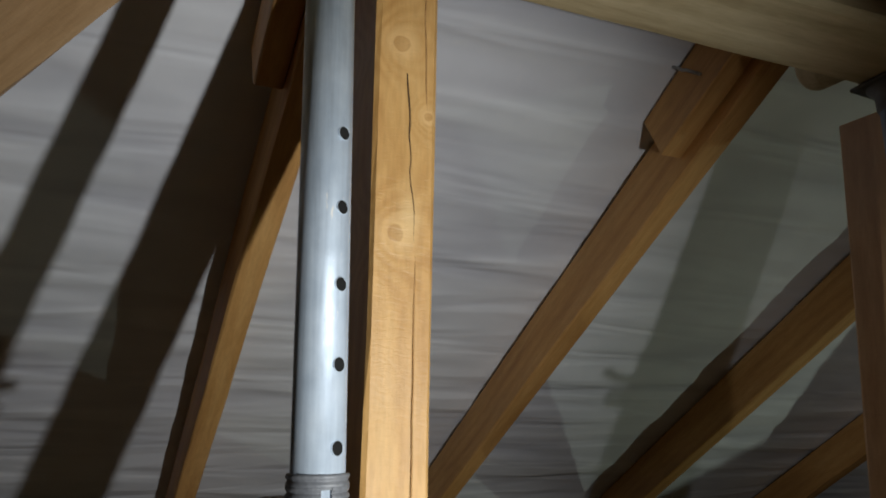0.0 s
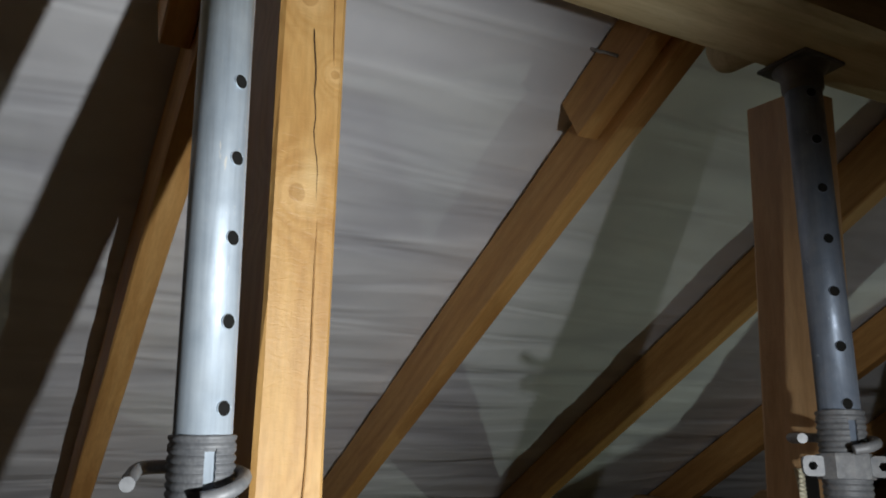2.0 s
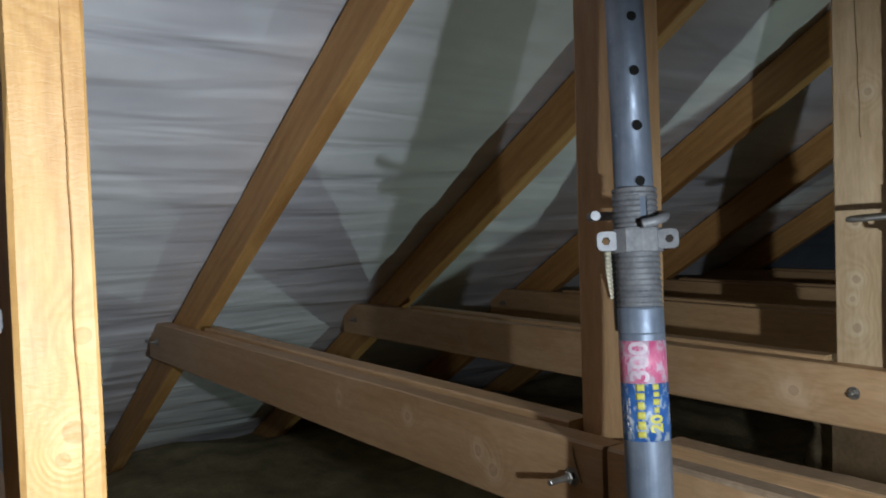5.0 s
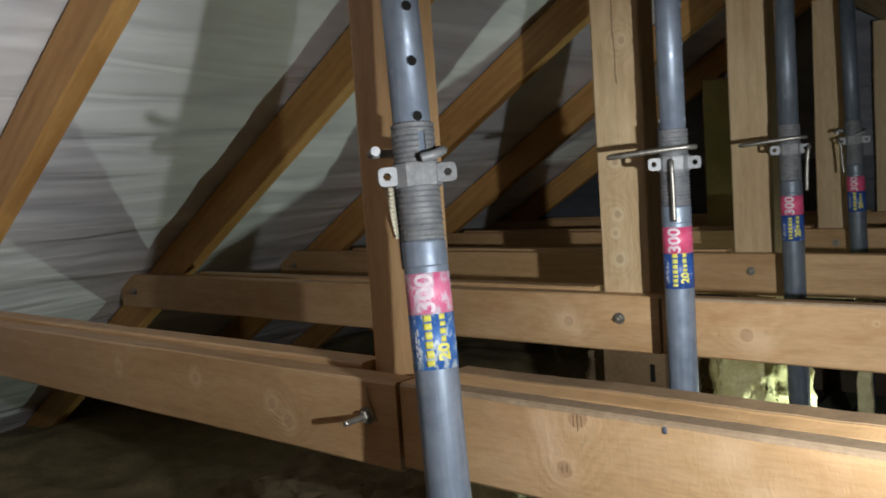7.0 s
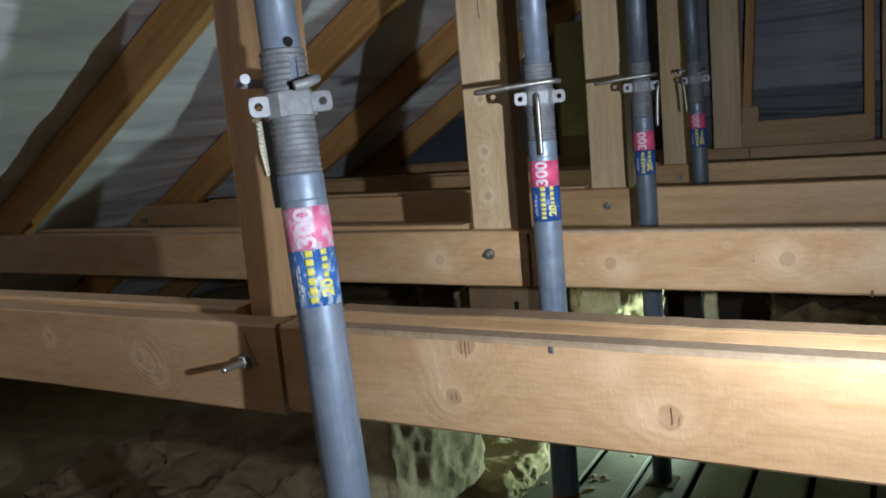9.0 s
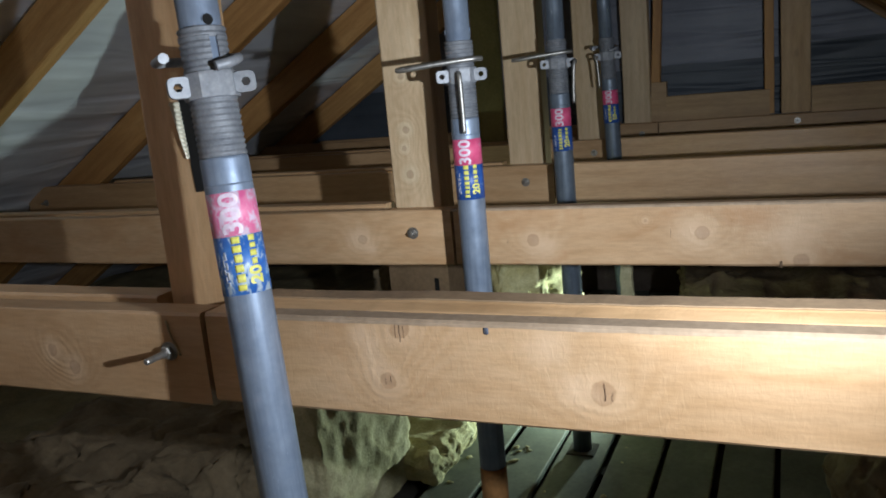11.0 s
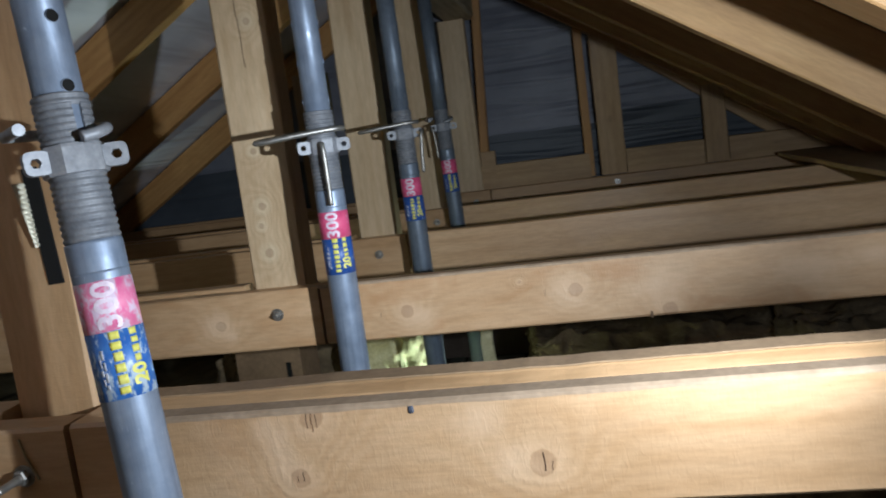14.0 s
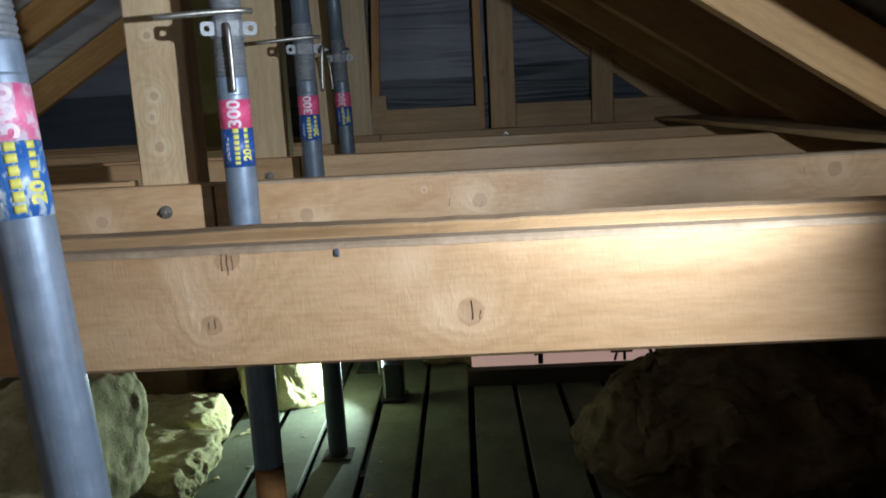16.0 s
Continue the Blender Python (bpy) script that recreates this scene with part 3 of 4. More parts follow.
def slotted(profile, bore, angle, half=10.0, seg=40):
    """A hollow turned form with a slot cut right through it on two sides, the first at angle."""
    verts, faces = [], []
    m = len(profile)
    for side in (0, 180):
        start = angle + half + side
        sweep = 180.0 - 2 * half
        n = seg // 2
        o = len(verts)
        for i in range(n + 1):
            a = radians(start + sweep * i / n)
            for r, z in list(profile) + [(bore, z) for _, z in reversed(profile)]:
                verts.append((r * math.cos(a), r * math.sin(a), z))
        for i in range(n):
            for k in range(2 * m):
                p, q = o + i * 2 * m + k, o + i * 2 * m + (k + 1) % (2 * m)
                faces.append((p, p + 2 * m, q + 2 * m, q))
        for k in range(m - 1):
            lo = o + k
            faces.append((lo, lo + 1, o + 2 * m - 2 - k, o + 2 * m - 1 - k))
            hi = o + n * 2 * m
            faces.append((hi + k + 1, hi + k, hi + 2 * m - 1 - k, hi + 2 * m - 2 - k))
    return mesh_of("slotted", verts, faces, False)


def steel_prop(foot, head, z_collar, hole_angle, face_angle, holes_from, label, loop=False, hang=False, worn_off=False, pitch=0.0875, zinc=None, top=0.03):
    """An adjustable prop: outer tube with thread, collar nut, pin and an inner tube with pin holes."""
    zinc = zinc or ZINC
    foot, head = Vector(foot), Vector(head)
    t = thing("steel_prop", label, "building prop", foot, "steel props under the ridge")
    axis = head - foot
    L = axis.length
    base = Matrix.Translation(foot) @ axis.to_track_quat("Z", "Y").to_matrix().to_4x4()
    spin = (base.to_3x3() @ Vector((1, 0, 0)))
    base = base @ pose(0, 0, 0, 0, 0, -math.degrees(math.atan2(spin.y, spin.x)))
    c = z_collar - foot.z
    # plate coloured near-black, standing in for the dark at the prop's foot
    part("base_plate", slab((-0.052, 0.052), (-0.052, 0.052), (0, 0.007), 0.002), SUBFLOOR, t, base)
    part("outer_tube", lathe([(0.0344, 0.008), (0.0344, c - 0.142), (0.0342, c - 0.138)], 28), zinc, t, base)
    part("tube_end", lathe([(0.0344, c - 0.1385), (0.0344, c - 0.105), (0.0338, c - 0.1005), (0.0302, c - 0.1003)], 28, False), zinc, t, base)
    prof = []
    z = c - 0.10
    while z < c + 0.085:
        prof += [(0.0322, z), (0.0334, z + 0.0018), (0.0341, z + 0.0034), (0.0341, z + 0.0044), (0.0334, z + 0.0062), (0.0322, z + 0.0078)]
        z += 0.0085
    prof = [p for p in prof if p[1] < c + 0.068]
    lower = [p for p in prof if p[1] <= c - 0.012]
    upper = [p for p in prof if p[1] >= c - 0.012]
    part("thread", lathe([(0.0302, lower[0][1] - 0.0005)] + lower + [(0.0302, lower[-1][1] + 0.0005)], 36, False), ZINC_DULL, t, base, "dusty cut thread")
    if zinc is ZINC_LIT or worn_off:
        part("thread", slotted(upper, 0.0302, face_angle + 20), ZINC_DULL, t, base, "dusty cut thread with a slot")
    else:
        part("thread", lathe([(0.0302, upper[0][1] - 0.0005)] + upper + [(0.0302, upper[-1][1] + 0.0005)], 36, False), ZINC_DULL, t, base, "dusty cut thread")
    ring = [(r, z + 0.0765) for r, z in prof[-12:]]
    part("thread_end", lathe([(0.0302, ring[0][1] - 0.0645)] + [(r, z - 0.0645) for r, z in ring] + [(0.0302, ring[-1][1] - 0.064)], 28, False), ZINC_DULL, t, base)
    part("inner_tube", lathe([(0.0296, c - 0.030), (0.0296, L - 0.01)], 28), zinc, t, base)
    n = 0
    hz = holes_from - foot.z
    while hz < L - top:
        for a in (hole_angle, hole_angle + 180):
            m = base @ pose(0, 0, hz, 0, 0, a) @ pose(0.0292, 0, 0, 0, 90, 0)
            h = part("pin_hole", lathe([(0.0078, -0.004), (0.0078, 0.0007)], 14), HOLE, t, m)
            part("hole_rim", rim(0.0078, 0.0086, 0.0008), zinc, h, m)
        hz += pitch
    part("head_plate", slab((-0.05, 0.05), (-0.05, 0.05), (L - 0.007, L), 0.002), SHADED_STEEL, t, base)
    part("head_flare", lathe([(0.0300, L - 0.052), (0.0335, L - 0.046), (0.0345, L - 0.022), (0.046, L - 0.0075)], 24, False), SHADED_STEEL, t, base)
    # collar nut with two eyes
    col = part("collar_nut", lathe([(0.034, c - 0.018), (0.0382, c - 0.0175), (0.0392, c - 0.014), (0.0392, c + 0.014), (0.0382, c + 0.018), (0.034, c + 0.0185)], 10), ZINC_BRIGHT, t, base, "cast steel collar")
    for s in (-1, 1):
        m = base @ pose(0, 0, c, 0, 0, face_angle - s * 8) @ pose(0.012, s * 0.049, 0, 0, 90, 0)
        part("lug", lug(s), ZINC_BRIGHT, col, m)
    if zinc is ZINC_LIT:
        # dark band on the collar, painting the shade of a recess
        part("recess", band(0.0398, c - 0.013, c + 0.011, face_angle - 22, face_angle - 4, 4), SHADED_STEEL, col, base)
    f = base @ pose(0, 0, c, 0, 0, face_angle)
    if loop:
        pts = bow([(0.03, 0.05, 0.035), (0.042, 0.02, 0.035), (0.042, -0.06, 0.030), (0.034, -0.13, 0.024), (0.018, -0.150, 0.024), (0.004, -0.13, 0.028), (0.0, -0.03, 0.035)])
        part("pin", rod(pts, 0.0062), BOLT, t, f, "bent steel locking pin")
    else:
        pts = bow([(0.047, 0.006, 0.021), (0.045, 0.026, 0.025), (0.028, 0.040, 0.032), (-0.02, 0.040, 0.040), (-0.05, 0.0, 0.045), (-0.045, -0.06, 0.046), (0.0, -0.066, 0.040), (0.055, -0.060, 0.036)])
        part("pin", rod(pts, 0.0072), ZINC_BRIGHT, t, f, "bent steel locking pin")
    if hang:
        pts = bow([(0.035, hang * 0.058, 0.0), (0.05, hang * 0.056, 0.004), (0.055, hang * 0.05, -0.02), (0.052, hang * 0.046, -0.08), (0.05, hang * 0.044, -0.135)])
        part("nut_handle", rod(pts, 0.0055), BOLT, t, f, "thin hanging steel handle")
    # stickers
    red = part("red_label", band(0.0349, c - 0.212, c - 0.150, face_angle - 105, face_angle + 105), RED_WORN if worn_off else RED, t, base, "worn pink-red sticker")
    blue = part("blue_label", band(0.0349, c - 0.296, c - 0.2125, face_angle - 105, face_angle + 105), BLUE_WORN if worn_off else BLUE, t, base, "worn blue sticker")
    rng = random.Random(int(1000 * z_collar))
    part("print", label_text("300", 0.040, 0.0353, face_angle - 12, c - 0.181), WHITE, red, base)
    part("print", label_text("20", 0.026, 0.0353, face_angle + 24, c - 0.270), YELLOW, blue, base)
    for a, z0, z1, w, mat in ((-14, 0.278, 0.209, 17, YELLOW), (24, 0.243, 0.209, 13, YELLOW), (-44, 0.27, 0.225, 3, WORN), (-52, 0.265, 0.235, 2, WORN)):
        zz = z0
        while zz > z1:
            st = 0.006 + 0.006 * rng.random()
            part("print_bar", band(0.0354, c - zz - 0.012, c - zz - 0.012 + st, face_angle + a - w / 2 - 3 * rng.random(), face_angle + a + w / 2 + 2 * rng.random(), 4), mat, blue, base)
            zz -= st + 0.003
    return t


def label_text(text, size, radius, angle, z):
    """Lettering that runs upward along the tube, wrapped on its skin."""
    cu = bpy.data.curves.new("print", "FONT")
    cu.body, cu.size, cu.align_x, cu.align_y, cu.resolution_u = text, size, "CENTER", "CENTER", 3
    cu.offset = 0.0011
    tmp = bpy.data.objects.new("print", cu)
    scene.collection.objects.link(tmp)
    me = bpy.data.meshes.new_from_object(tmp.evaluated_get(bpy.context.evaluated_depsgraph_get()))
    bpy.data.objects.remove(tmp)
    bpy.data.curves.remove(cu)
    bm = bmesh.new()
    bm.from_mesh(me)
    bmesh.ops.subdivide_edges(bm, edges=bm.edges[:], cuts=1)
    for v in bm.verts:
        a = radians(angle) - v.co.y / radius
        v.co = Vector((radius * math.cos(a), radius * math.sin(a), z + v.co.x))
    bm.to_mesh(me)
    bm.free()
    return me


PROP = "galvanised steel prop with blue and red stickers"
steel_prop((-0.715, 0.425, FLOOR), (-0.760, 0.394, 1.943), 1.247, 27, -18, 1.353, PROP, zinc=ZINC_LIT, top=0.20)
steel_prop((-0.541, 1.218, FLOOR), (-0.737, 1.354, 1.943), 1.297, -30, -46, 1.385, PROP + ", leaning slightly", worn_off=True, pitch=0.0845)
steel_prop((-0.643, 2.20, FLOOR), (-0.645, 2.205, 1.943), 1.278, 20, -66, 1.38, PROP + " and open pin loop", loop=True, hang=-0.12)
steel_prop((-0.640, 3.13, FLOOR), (-0.655, 3.13, 1.943), 1.295, 16, -72, 1.40, PROP + " and hanging handle", loop=True, hang=1, zinc=ZINC_SHADED)
steel_prop((-0.635, 4.08, FLOOR), (-0.685, 4.08, 1.943), 1.318, 12, -76, 1.42, PROP + " and hanging handle", hang=-1, zinc=ZINC_SHADED)

prop3 = [o for o in bpy.data.objects if o.name == "steel_prop.002"][0]
part("rusty_sleeve", lathe([(0.0350, 0.008), (0.0353, 0.02), (0.0353, 0.38), (0.0348, 0.40)], 28), RUST, prop3, pose(-0.643, 2.20, FLOOR), "rust-brown lower end of the tube")

# ridge purlin over the props
purl = thing("ridge_purlin", "pale pine ridge purlin resting on steel props", "roof purlin", (-0.66, 0, 1.945))
timber("purlin_beam", (-0.70, -1.5, 1.945), (-0.70, 5.3, 1.945), (-0.10, 0.08), (0.0, 0.15), PALE, purl, "", 0.012, 0.006, 40)
# unseen board added to close the gap between the two roof sheets
timber("ridge_board", (-0.78, -1.5, 2.10), (-0.78, 5.3, 2.10), (-0.03, 0.0), (0.0, 0.42), WOOD_OLD, purl, "", 0.003, 0.004, 41)

part("stub", lathe([(0.030, 0.0), (0.037, 0.004), (0.041, 0.014), (0.041, 0.16), (0.036, 0.20)], 22), PALE, purl, pose(-0.895, 1.335, 2.022, 0, 90, 0), "rounded log end under the purlin")
part("nail", rod([(-1.285, 1.342, 2.196), (-1.24, 1.338, 2.166), (-1.225, 1.339, 2.160), (-1.19, 1.346, 2.138)], 0.004, 8), BOLT, TRUSSES[2][0])

# wind brace under the west rafters
brace = thing("wind_brace", "pale pine wind brace nailed under the rafters", "roof brace", (-1.5, -0.1, 1.8))
timber("brace_board", (-2.05, -0.71, left_top(-2.05) - 0.19), (-0.98, 0.25, left_top(-0.98) - 0.19), (-0.06, 0.07), (-0.035, 0.0), WOOD, brace, "", 0.012, 0.006, 71)

# loose plank lying over the tie beams
plank = thing("loose_plank", "dusty grey-brown plank lying across the tie beams", "plank", (0.9, 3.0, 0.95))
timber("board", (0.885, 1.95, 0.941), (0.975, 5.05, 0.941), (-0.30, 0.0), (0.0, 0.022), WOOD_OLD, plank, "", 0.004, 0.003, 81)

# ---- north end: framing and sheet behind it ----
verts, faces = [], []
NX, NZ = 90, 60
for i in range(NX + 1):
    x = -3.6 + 5.6 * i / NX
    zt = max(min(left_top(x), right_top(x, 5.3)) - 0.005, 0.35)
    for j in range(NZ + 1):
        z = 0.3 + (zt - 0.3) * j / NZ
        w = noise.noise((x * 1.1, z * 7.0, 9.0)) * 0.016 + noise.noise((x * 3.0, z * 19.0, 2.0)) * 0.005
        verts.append((x, 5.36 + w, z))
for i in range(NX):
    for j in range(NZ):
        a = i * (NZ + 1) + j
        faces.append((a, a + NZ + 1, a + NZ + 2, a + 1))
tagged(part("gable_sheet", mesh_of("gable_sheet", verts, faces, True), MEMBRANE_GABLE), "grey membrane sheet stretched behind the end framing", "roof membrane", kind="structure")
verts, faces = [], []
for i in range(61):
    x = -3.5 + 4.9 * i / 60
    zt = 1.245 + (0.065 if x > 0.1 else 0.0) + 0.012 * noise.noise((x * 3.0, 1.0, 7.0))
    zt = min(zt, min(left_top(x), right_top(x, 5.3)) - 0.01)
    for j in range(21):
        z = 0.5 + (zt - 0.5) * j / 20
        verts.append((x, 5.325 + 0.010 * noise.noise((x * 1.4, z * 12.0, 5.0)) + 0.004 * noise.noise((x * 4.0, z * 30.0, 2.0)), z))
for i in range(60):
    for j in range(20):
        a = i * 21 + j
        faces.append((a, a + 21, a + 22, a + 1))
tagged(part("gable_sheet_lower", mesh_of("gable_sheet_lower", verts, faces, True), MEMBRANE_DARK), "dark blue-grey sheet over the lower end membrane, darkened for shade", "roof membrane", kind="structure")
frame_n = thing("gable_frame", "pine stud framing at the end of the attic", "stud frame", (0.1, 5.2, 0.94))
GY = 5.21
for x0, x1, zt in ((0.04, 0.185, right_low(0.11, 5.2) + 0.06), (0.63, 0.755, right_low(0.69, 5.2) + 0.03), (-1.75, -1.60, left_top(-1.68) - 0.16)):
    timber("stud", (x0, GY, 0.94), (x0, GY, zt), (0.0, 0.06), (-(x1 - x0), 0.0), WOOD_OLD, frame_n, "", 0.004, 0.003, x0 * 9, up=(-1, 0, 0))
for x0, x1, z0, z1 in ((-0.66, -0.02, 0.925, 1.075), (0.19, 0.625, 0.925, 1.075), (0.76, 1.3, 0.925, 1.075), (-0.655, -0.57, 1.0, 1.16)):
    timber("rail", (x0, GY + 0.012, z0), (x1, GY + 0.012, z0), (0.0, 0.05), (0.0, z1 - z0), WOOD_OLD, frame_n, "", 0.004, 0.003, x0 * 5 + 2)
timber("stud", (-0.045, GY + 0.03, 0.94), (-0.045, GY + 0.03, right_low(0, 5.2) + 0.06), (0.0, 0.05), (-0.05, 0.0), WOOD_RAFTER, frame_n, "", 0.004, 0.003, 3.3, up=(-1, 0, 0))
timber("stud", (-0.66, GY + 0.03, 1.1), (-0.60, GY + 0.03, left_top(-0.85) - 0.25), (0.0, 0.05), (-0.05, 0.0), WOOD_RAFTER, frame_n, "", 0.004, 0.003, 4.3, up=(-1, 0, 0))

timber("rake_board", (-0.62, GY + 0.075, 1.19 + 0.72 * 1.62), (1.22, GY + 0.075, 1.19 - 0.72 * 0.22), (0.0, 0.04), (-0.105, 0.0), WOOD_OLD, frame_n, "", 0.004, 0.003, 6.1)

# yellowish board upright beside the fifth truss
tagged(timber("upright_board", (-1.39, 4.30, 0.95), (-1.39, 4.30, 1.66), (0.0, 0.04), (-0.14, 0.0), OLIVE, None, "", 0.006, 0.004, 55, up=(-1, 0, 0)), "yellowish board standing on the tie planks", "board")


# ---- insulation ----
def lump(name, x, y, z, material, label, seed, rough=0.03, cuts=38, sag=0.0, soft_edge=0.22, turn=0.0):
    """A torn batt of mineral wool: a soft block with a ragged skin."""
    bm = bmesh.new()
    bmesh.ops.create_cube(bm, size=1)
    bmesh.ops.subdivide_edges(bm, edges=bm.edges[:], cuts=cuts, use_grid_fill=True)
    cx, cy, cz = (sum(v) / 2 for v in (x, y, z))
    dx, dy, dz = x[1] - x[0], y[1] - y[0], z[1] - z[0]
    for v in bm.verts:
        p = v.co.copy()
        q = p.normalized() * 0.62
        p = p.lerp(q, soft_edge)
        ca, sa = math.cos(radians(turn)), math.sin(radians(turn))
        w = Vector((cx + p.x * dx * ca - p.y * dy * sa, cy + p.x * dx * sa + p.y * dy * ca, cz + p.z * dz))
        n1 = noise.noise_vector(w * 5.5 + Vector((seed, 0, 0))) * rough
        n2 = noise.noise_vector(w * 19 + Vector((0, seed, 0))) * rough * 0.45
        n3 = noise.noise_vector(w * 48 + Vector((0, seed, 0))) * rough * 0.24 + noise.noise_vector(w * 110 + Vector((seed, 0, 0))) * rough * 0.12
        w += n1 + n2 + n3
        w.z = max(w.z - sag * abs(p.x) * abs(p.x), z[0])
        v.co = w
    for f in bm.faces:
        f.smooth = True
    ob = part(name, bm, material)
    return tagged(ob, label, "insulation batt", "insulation batts")


lump("insulation_batt", (-1.46, -1.195), (2.28, 2.78), (FLOOR, 0.38), WOOL_GREY, "greyish yellow mineral wool batt standing on the floor boards", 1.6, 0.024, turn=-8)
lump("insulation_batt", (-1.80, -1.05), (2.70, 3.14), (FLOOR, 0.0), WOOL, "torn yellow mineral wool batt lying on the floor boards", 2.0, 0.030, soft_edge=0.32)
lump("insulation_batt", (-1.80, -1.11), (3.15, 3.50), (FLOOR, 0.01), WOOL, "torn yellow mineral wool batt with a ragged end", 3.0, 0.032, soft_edge=0.32)
lump("insulation_batt", (-1.13, -0.775), (3.57, 3.81), (FLOOR, 0.54), WOOL, "bright yellow torn mineral wool batt standing on end", 4.0, 0.036, soft_edge=0.45, turn=32)
lump("insulation_batt", (-1.90, -1.12), (3.88, 4.55), (FLOOR, 0.40), WOOL_DIRTY_SHADED, "dusty brown mineral wool batt behind the yellow ones, darkened for shade", 6.0, 0.05)
lump("insulation_batt", (0.27, 1.20), (2.62, 3.25), (FLOOR, 0.21), WOOL_DIRTY_SHADED, "dusty brown mineral wool roll on the boards, darkened for shade", 7.0, 0.06, sag=0.22, soft_edge=0.75)
lump("insulation_batt", (-2.35, -1.5), (1.75, 2.6), (FLOOR, 0.22), WOOL_DIRTY_SHADED, "dusty brown mineral wool batt beside the eaves, darkened for shade", 8.0, 0.06)

verts, faces = [], []
NX, NY = 90, 120
for i in range(NX + 1):
    x = -4.95 + 3.75 * i / NX
    for j in range(NY + 1):
        y = -1.55 + 7.0 * j / NY
        h = 0.02 + 0.10 * noise.noise((x * 1.3, y * 1.3, 4.0)) + 0.03 * noise.noise((x * 4.5, y * 4.5, 1.0)) + 0.007 * noise.noise((x * 16, y * 16, 1.0))
        verts.append((x, y, h - 0.28 * max(0.0, (x + 1.75) / 0.55)))
for i in range(NX):
    for j in range(NY):
        a = i * (NY + 1) + j
        faces.append((a, a + NY + 1, a + NY + 2, a + 1))
tagged(part("loose_insulation", mesh_of("loose_insulation", verts, faces, True), WOOL_LOOSE), "dusty brown loose mineral wool between the ceiling joists", "insulation", kind="stuff")

# pink backdrop that glows itself, added for a lit room beyond a gap
glow, nt, b = mat_base("glow_backdrop", 0.8)
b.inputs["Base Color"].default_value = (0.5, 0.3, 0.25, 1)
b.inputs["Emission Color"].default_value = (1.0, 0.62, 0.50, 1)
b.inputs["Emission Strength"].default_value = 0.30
gap = thing("gap_to_room", "narrow gap with a glowing pinkish backdrop for a room beyond, and dark fittings", "opening", (0.25, 3.84, FLOOR), kind="structure")
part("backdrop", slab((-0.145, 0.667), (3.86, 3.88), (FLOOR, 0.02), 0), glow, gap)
part("ledge", slab((-0.16, 0.69), (3.78, 3.84), (FLOOR, -0.058), 0.004), SUBFLOOR, gap)
for x0, x1, z0, z1, lean in ((0.150, 0.172, -0.058, 0.03, 0.0), (0.128, 0.150, -0.02, 0.03, -14.0), (0.47, 0.565, -0.022, -0.010, 0.0), (0.487, 0.497, -0.058, -0.02, 16.0), (0.525, 0.537, -0.058, -0.02, 0.0), (0.635, 0.65, -0.058, 0.03, -20.0)):
    cx, cz = (x0 + x1) / 2, (z0 + z1) / 2
    part("fitting", slab((x0 - cx, x1 - cx), (3.842, 3.852), (z0 - cz, z1 - cz), 0.002), HOLE, gap, pose(cx, 0, cz, 0, lean, 0))

# ---- knots, cracks and nicks on the nearest beam ----
b2 = TRUSSES[2][1]
YB = PLANES[2] + 0.004


def split(host, x, y, z, h, seed, r=0.0007):
    """A short jagged drying split, upright on a front face."""
    pts = [(x + 0.0022 * noise.noise((i * 0.5, seed * 3.3, 1.0)), y - 0.0004, z + h * (0.5 - i / 6)) for i in range(7)]
    part("crack", rod(pts, 0.75 * r, 5), CRACK, host)


split(b2, -0.147, YB, 0.848, 0.024, 1.0, 0.0010)
split(b2, -0.138, YB, 0.842, 0.012, 2.0, 0.0005)
split(b2, -0.462, YB, 0.846, 0.012, 3.0, 0.0006)
split(b2, -0.470, YB, 0.843, 0.010, 4.0, 0.0005)
split(b2, -0.446, YB, 0.922, 0.022, 5.0, 0.0006)
split(b2, -0.440, YB, 0.918, 0.026, 6.0, 0.0007)
split(b2, -0.434, YB, 0.920, 0.018, 7.0, 0.0005)
b3, YC = TRUSSES[3][1], PLANES[3] + 0.004
split(b3, -0.183, YC, 0.868, 0.020, 8.0)
split(b3, -0.592, YC, 0.850, 0.012, 9.0, 0.0005)
split(b3, 0.647, YC, 0.900, 0.014, 10.0, 0.0005)


def arris_strip(name, y0, y1, drop, material, seed, host, x0=POST_X[2][1] + 0.05, x1=1.85):
    """A thin worn skin over an upper edge, greyed for grazing light, with a ragged lower border."""
    verts, faces, n = [], [], 160
    for i in range(n + 1):
        x = x0 + (x1 - x0) * i / n
        q = 1 + 0.55 * noise.noise((x * 9.0, seed, 0.0)) + 0.35 * noise.noise((x * 31.0, seed, 4.0))
        w = 0.35 * noise.noise((x * 6.0, seed, 8.0))
        verts += [(x, y1 + w * 0.008, 0.9378), (x, y1 - 0.002, 0.9388), (x, y0 + 0.004, 0.9388), (x, y0 - 0.0013, 0.9355), (x, y0 - 0.0013, 0.9345 - drop * max(q, 0.15)), (x, y0 + 0.002, 0.9335 - drop * max(q, 0.15))]
    for i in range(n):
        for k in range(5):
            a = i * 6 + k
            faces.append((a, a + 6, a + 7, a + 1))
    part(name, mesh_of(name, verts, faces), material, host)


arris_strip("worn_arris", YB, YB + 0.038, 0.0035, EDGE_GREY, 2.0, b2)
arris_strip("worn_arris", YC, YC + 0.008, 0.003, EDGE_GREY, 5.0, b3, POST_X[3][1] + 0.02)


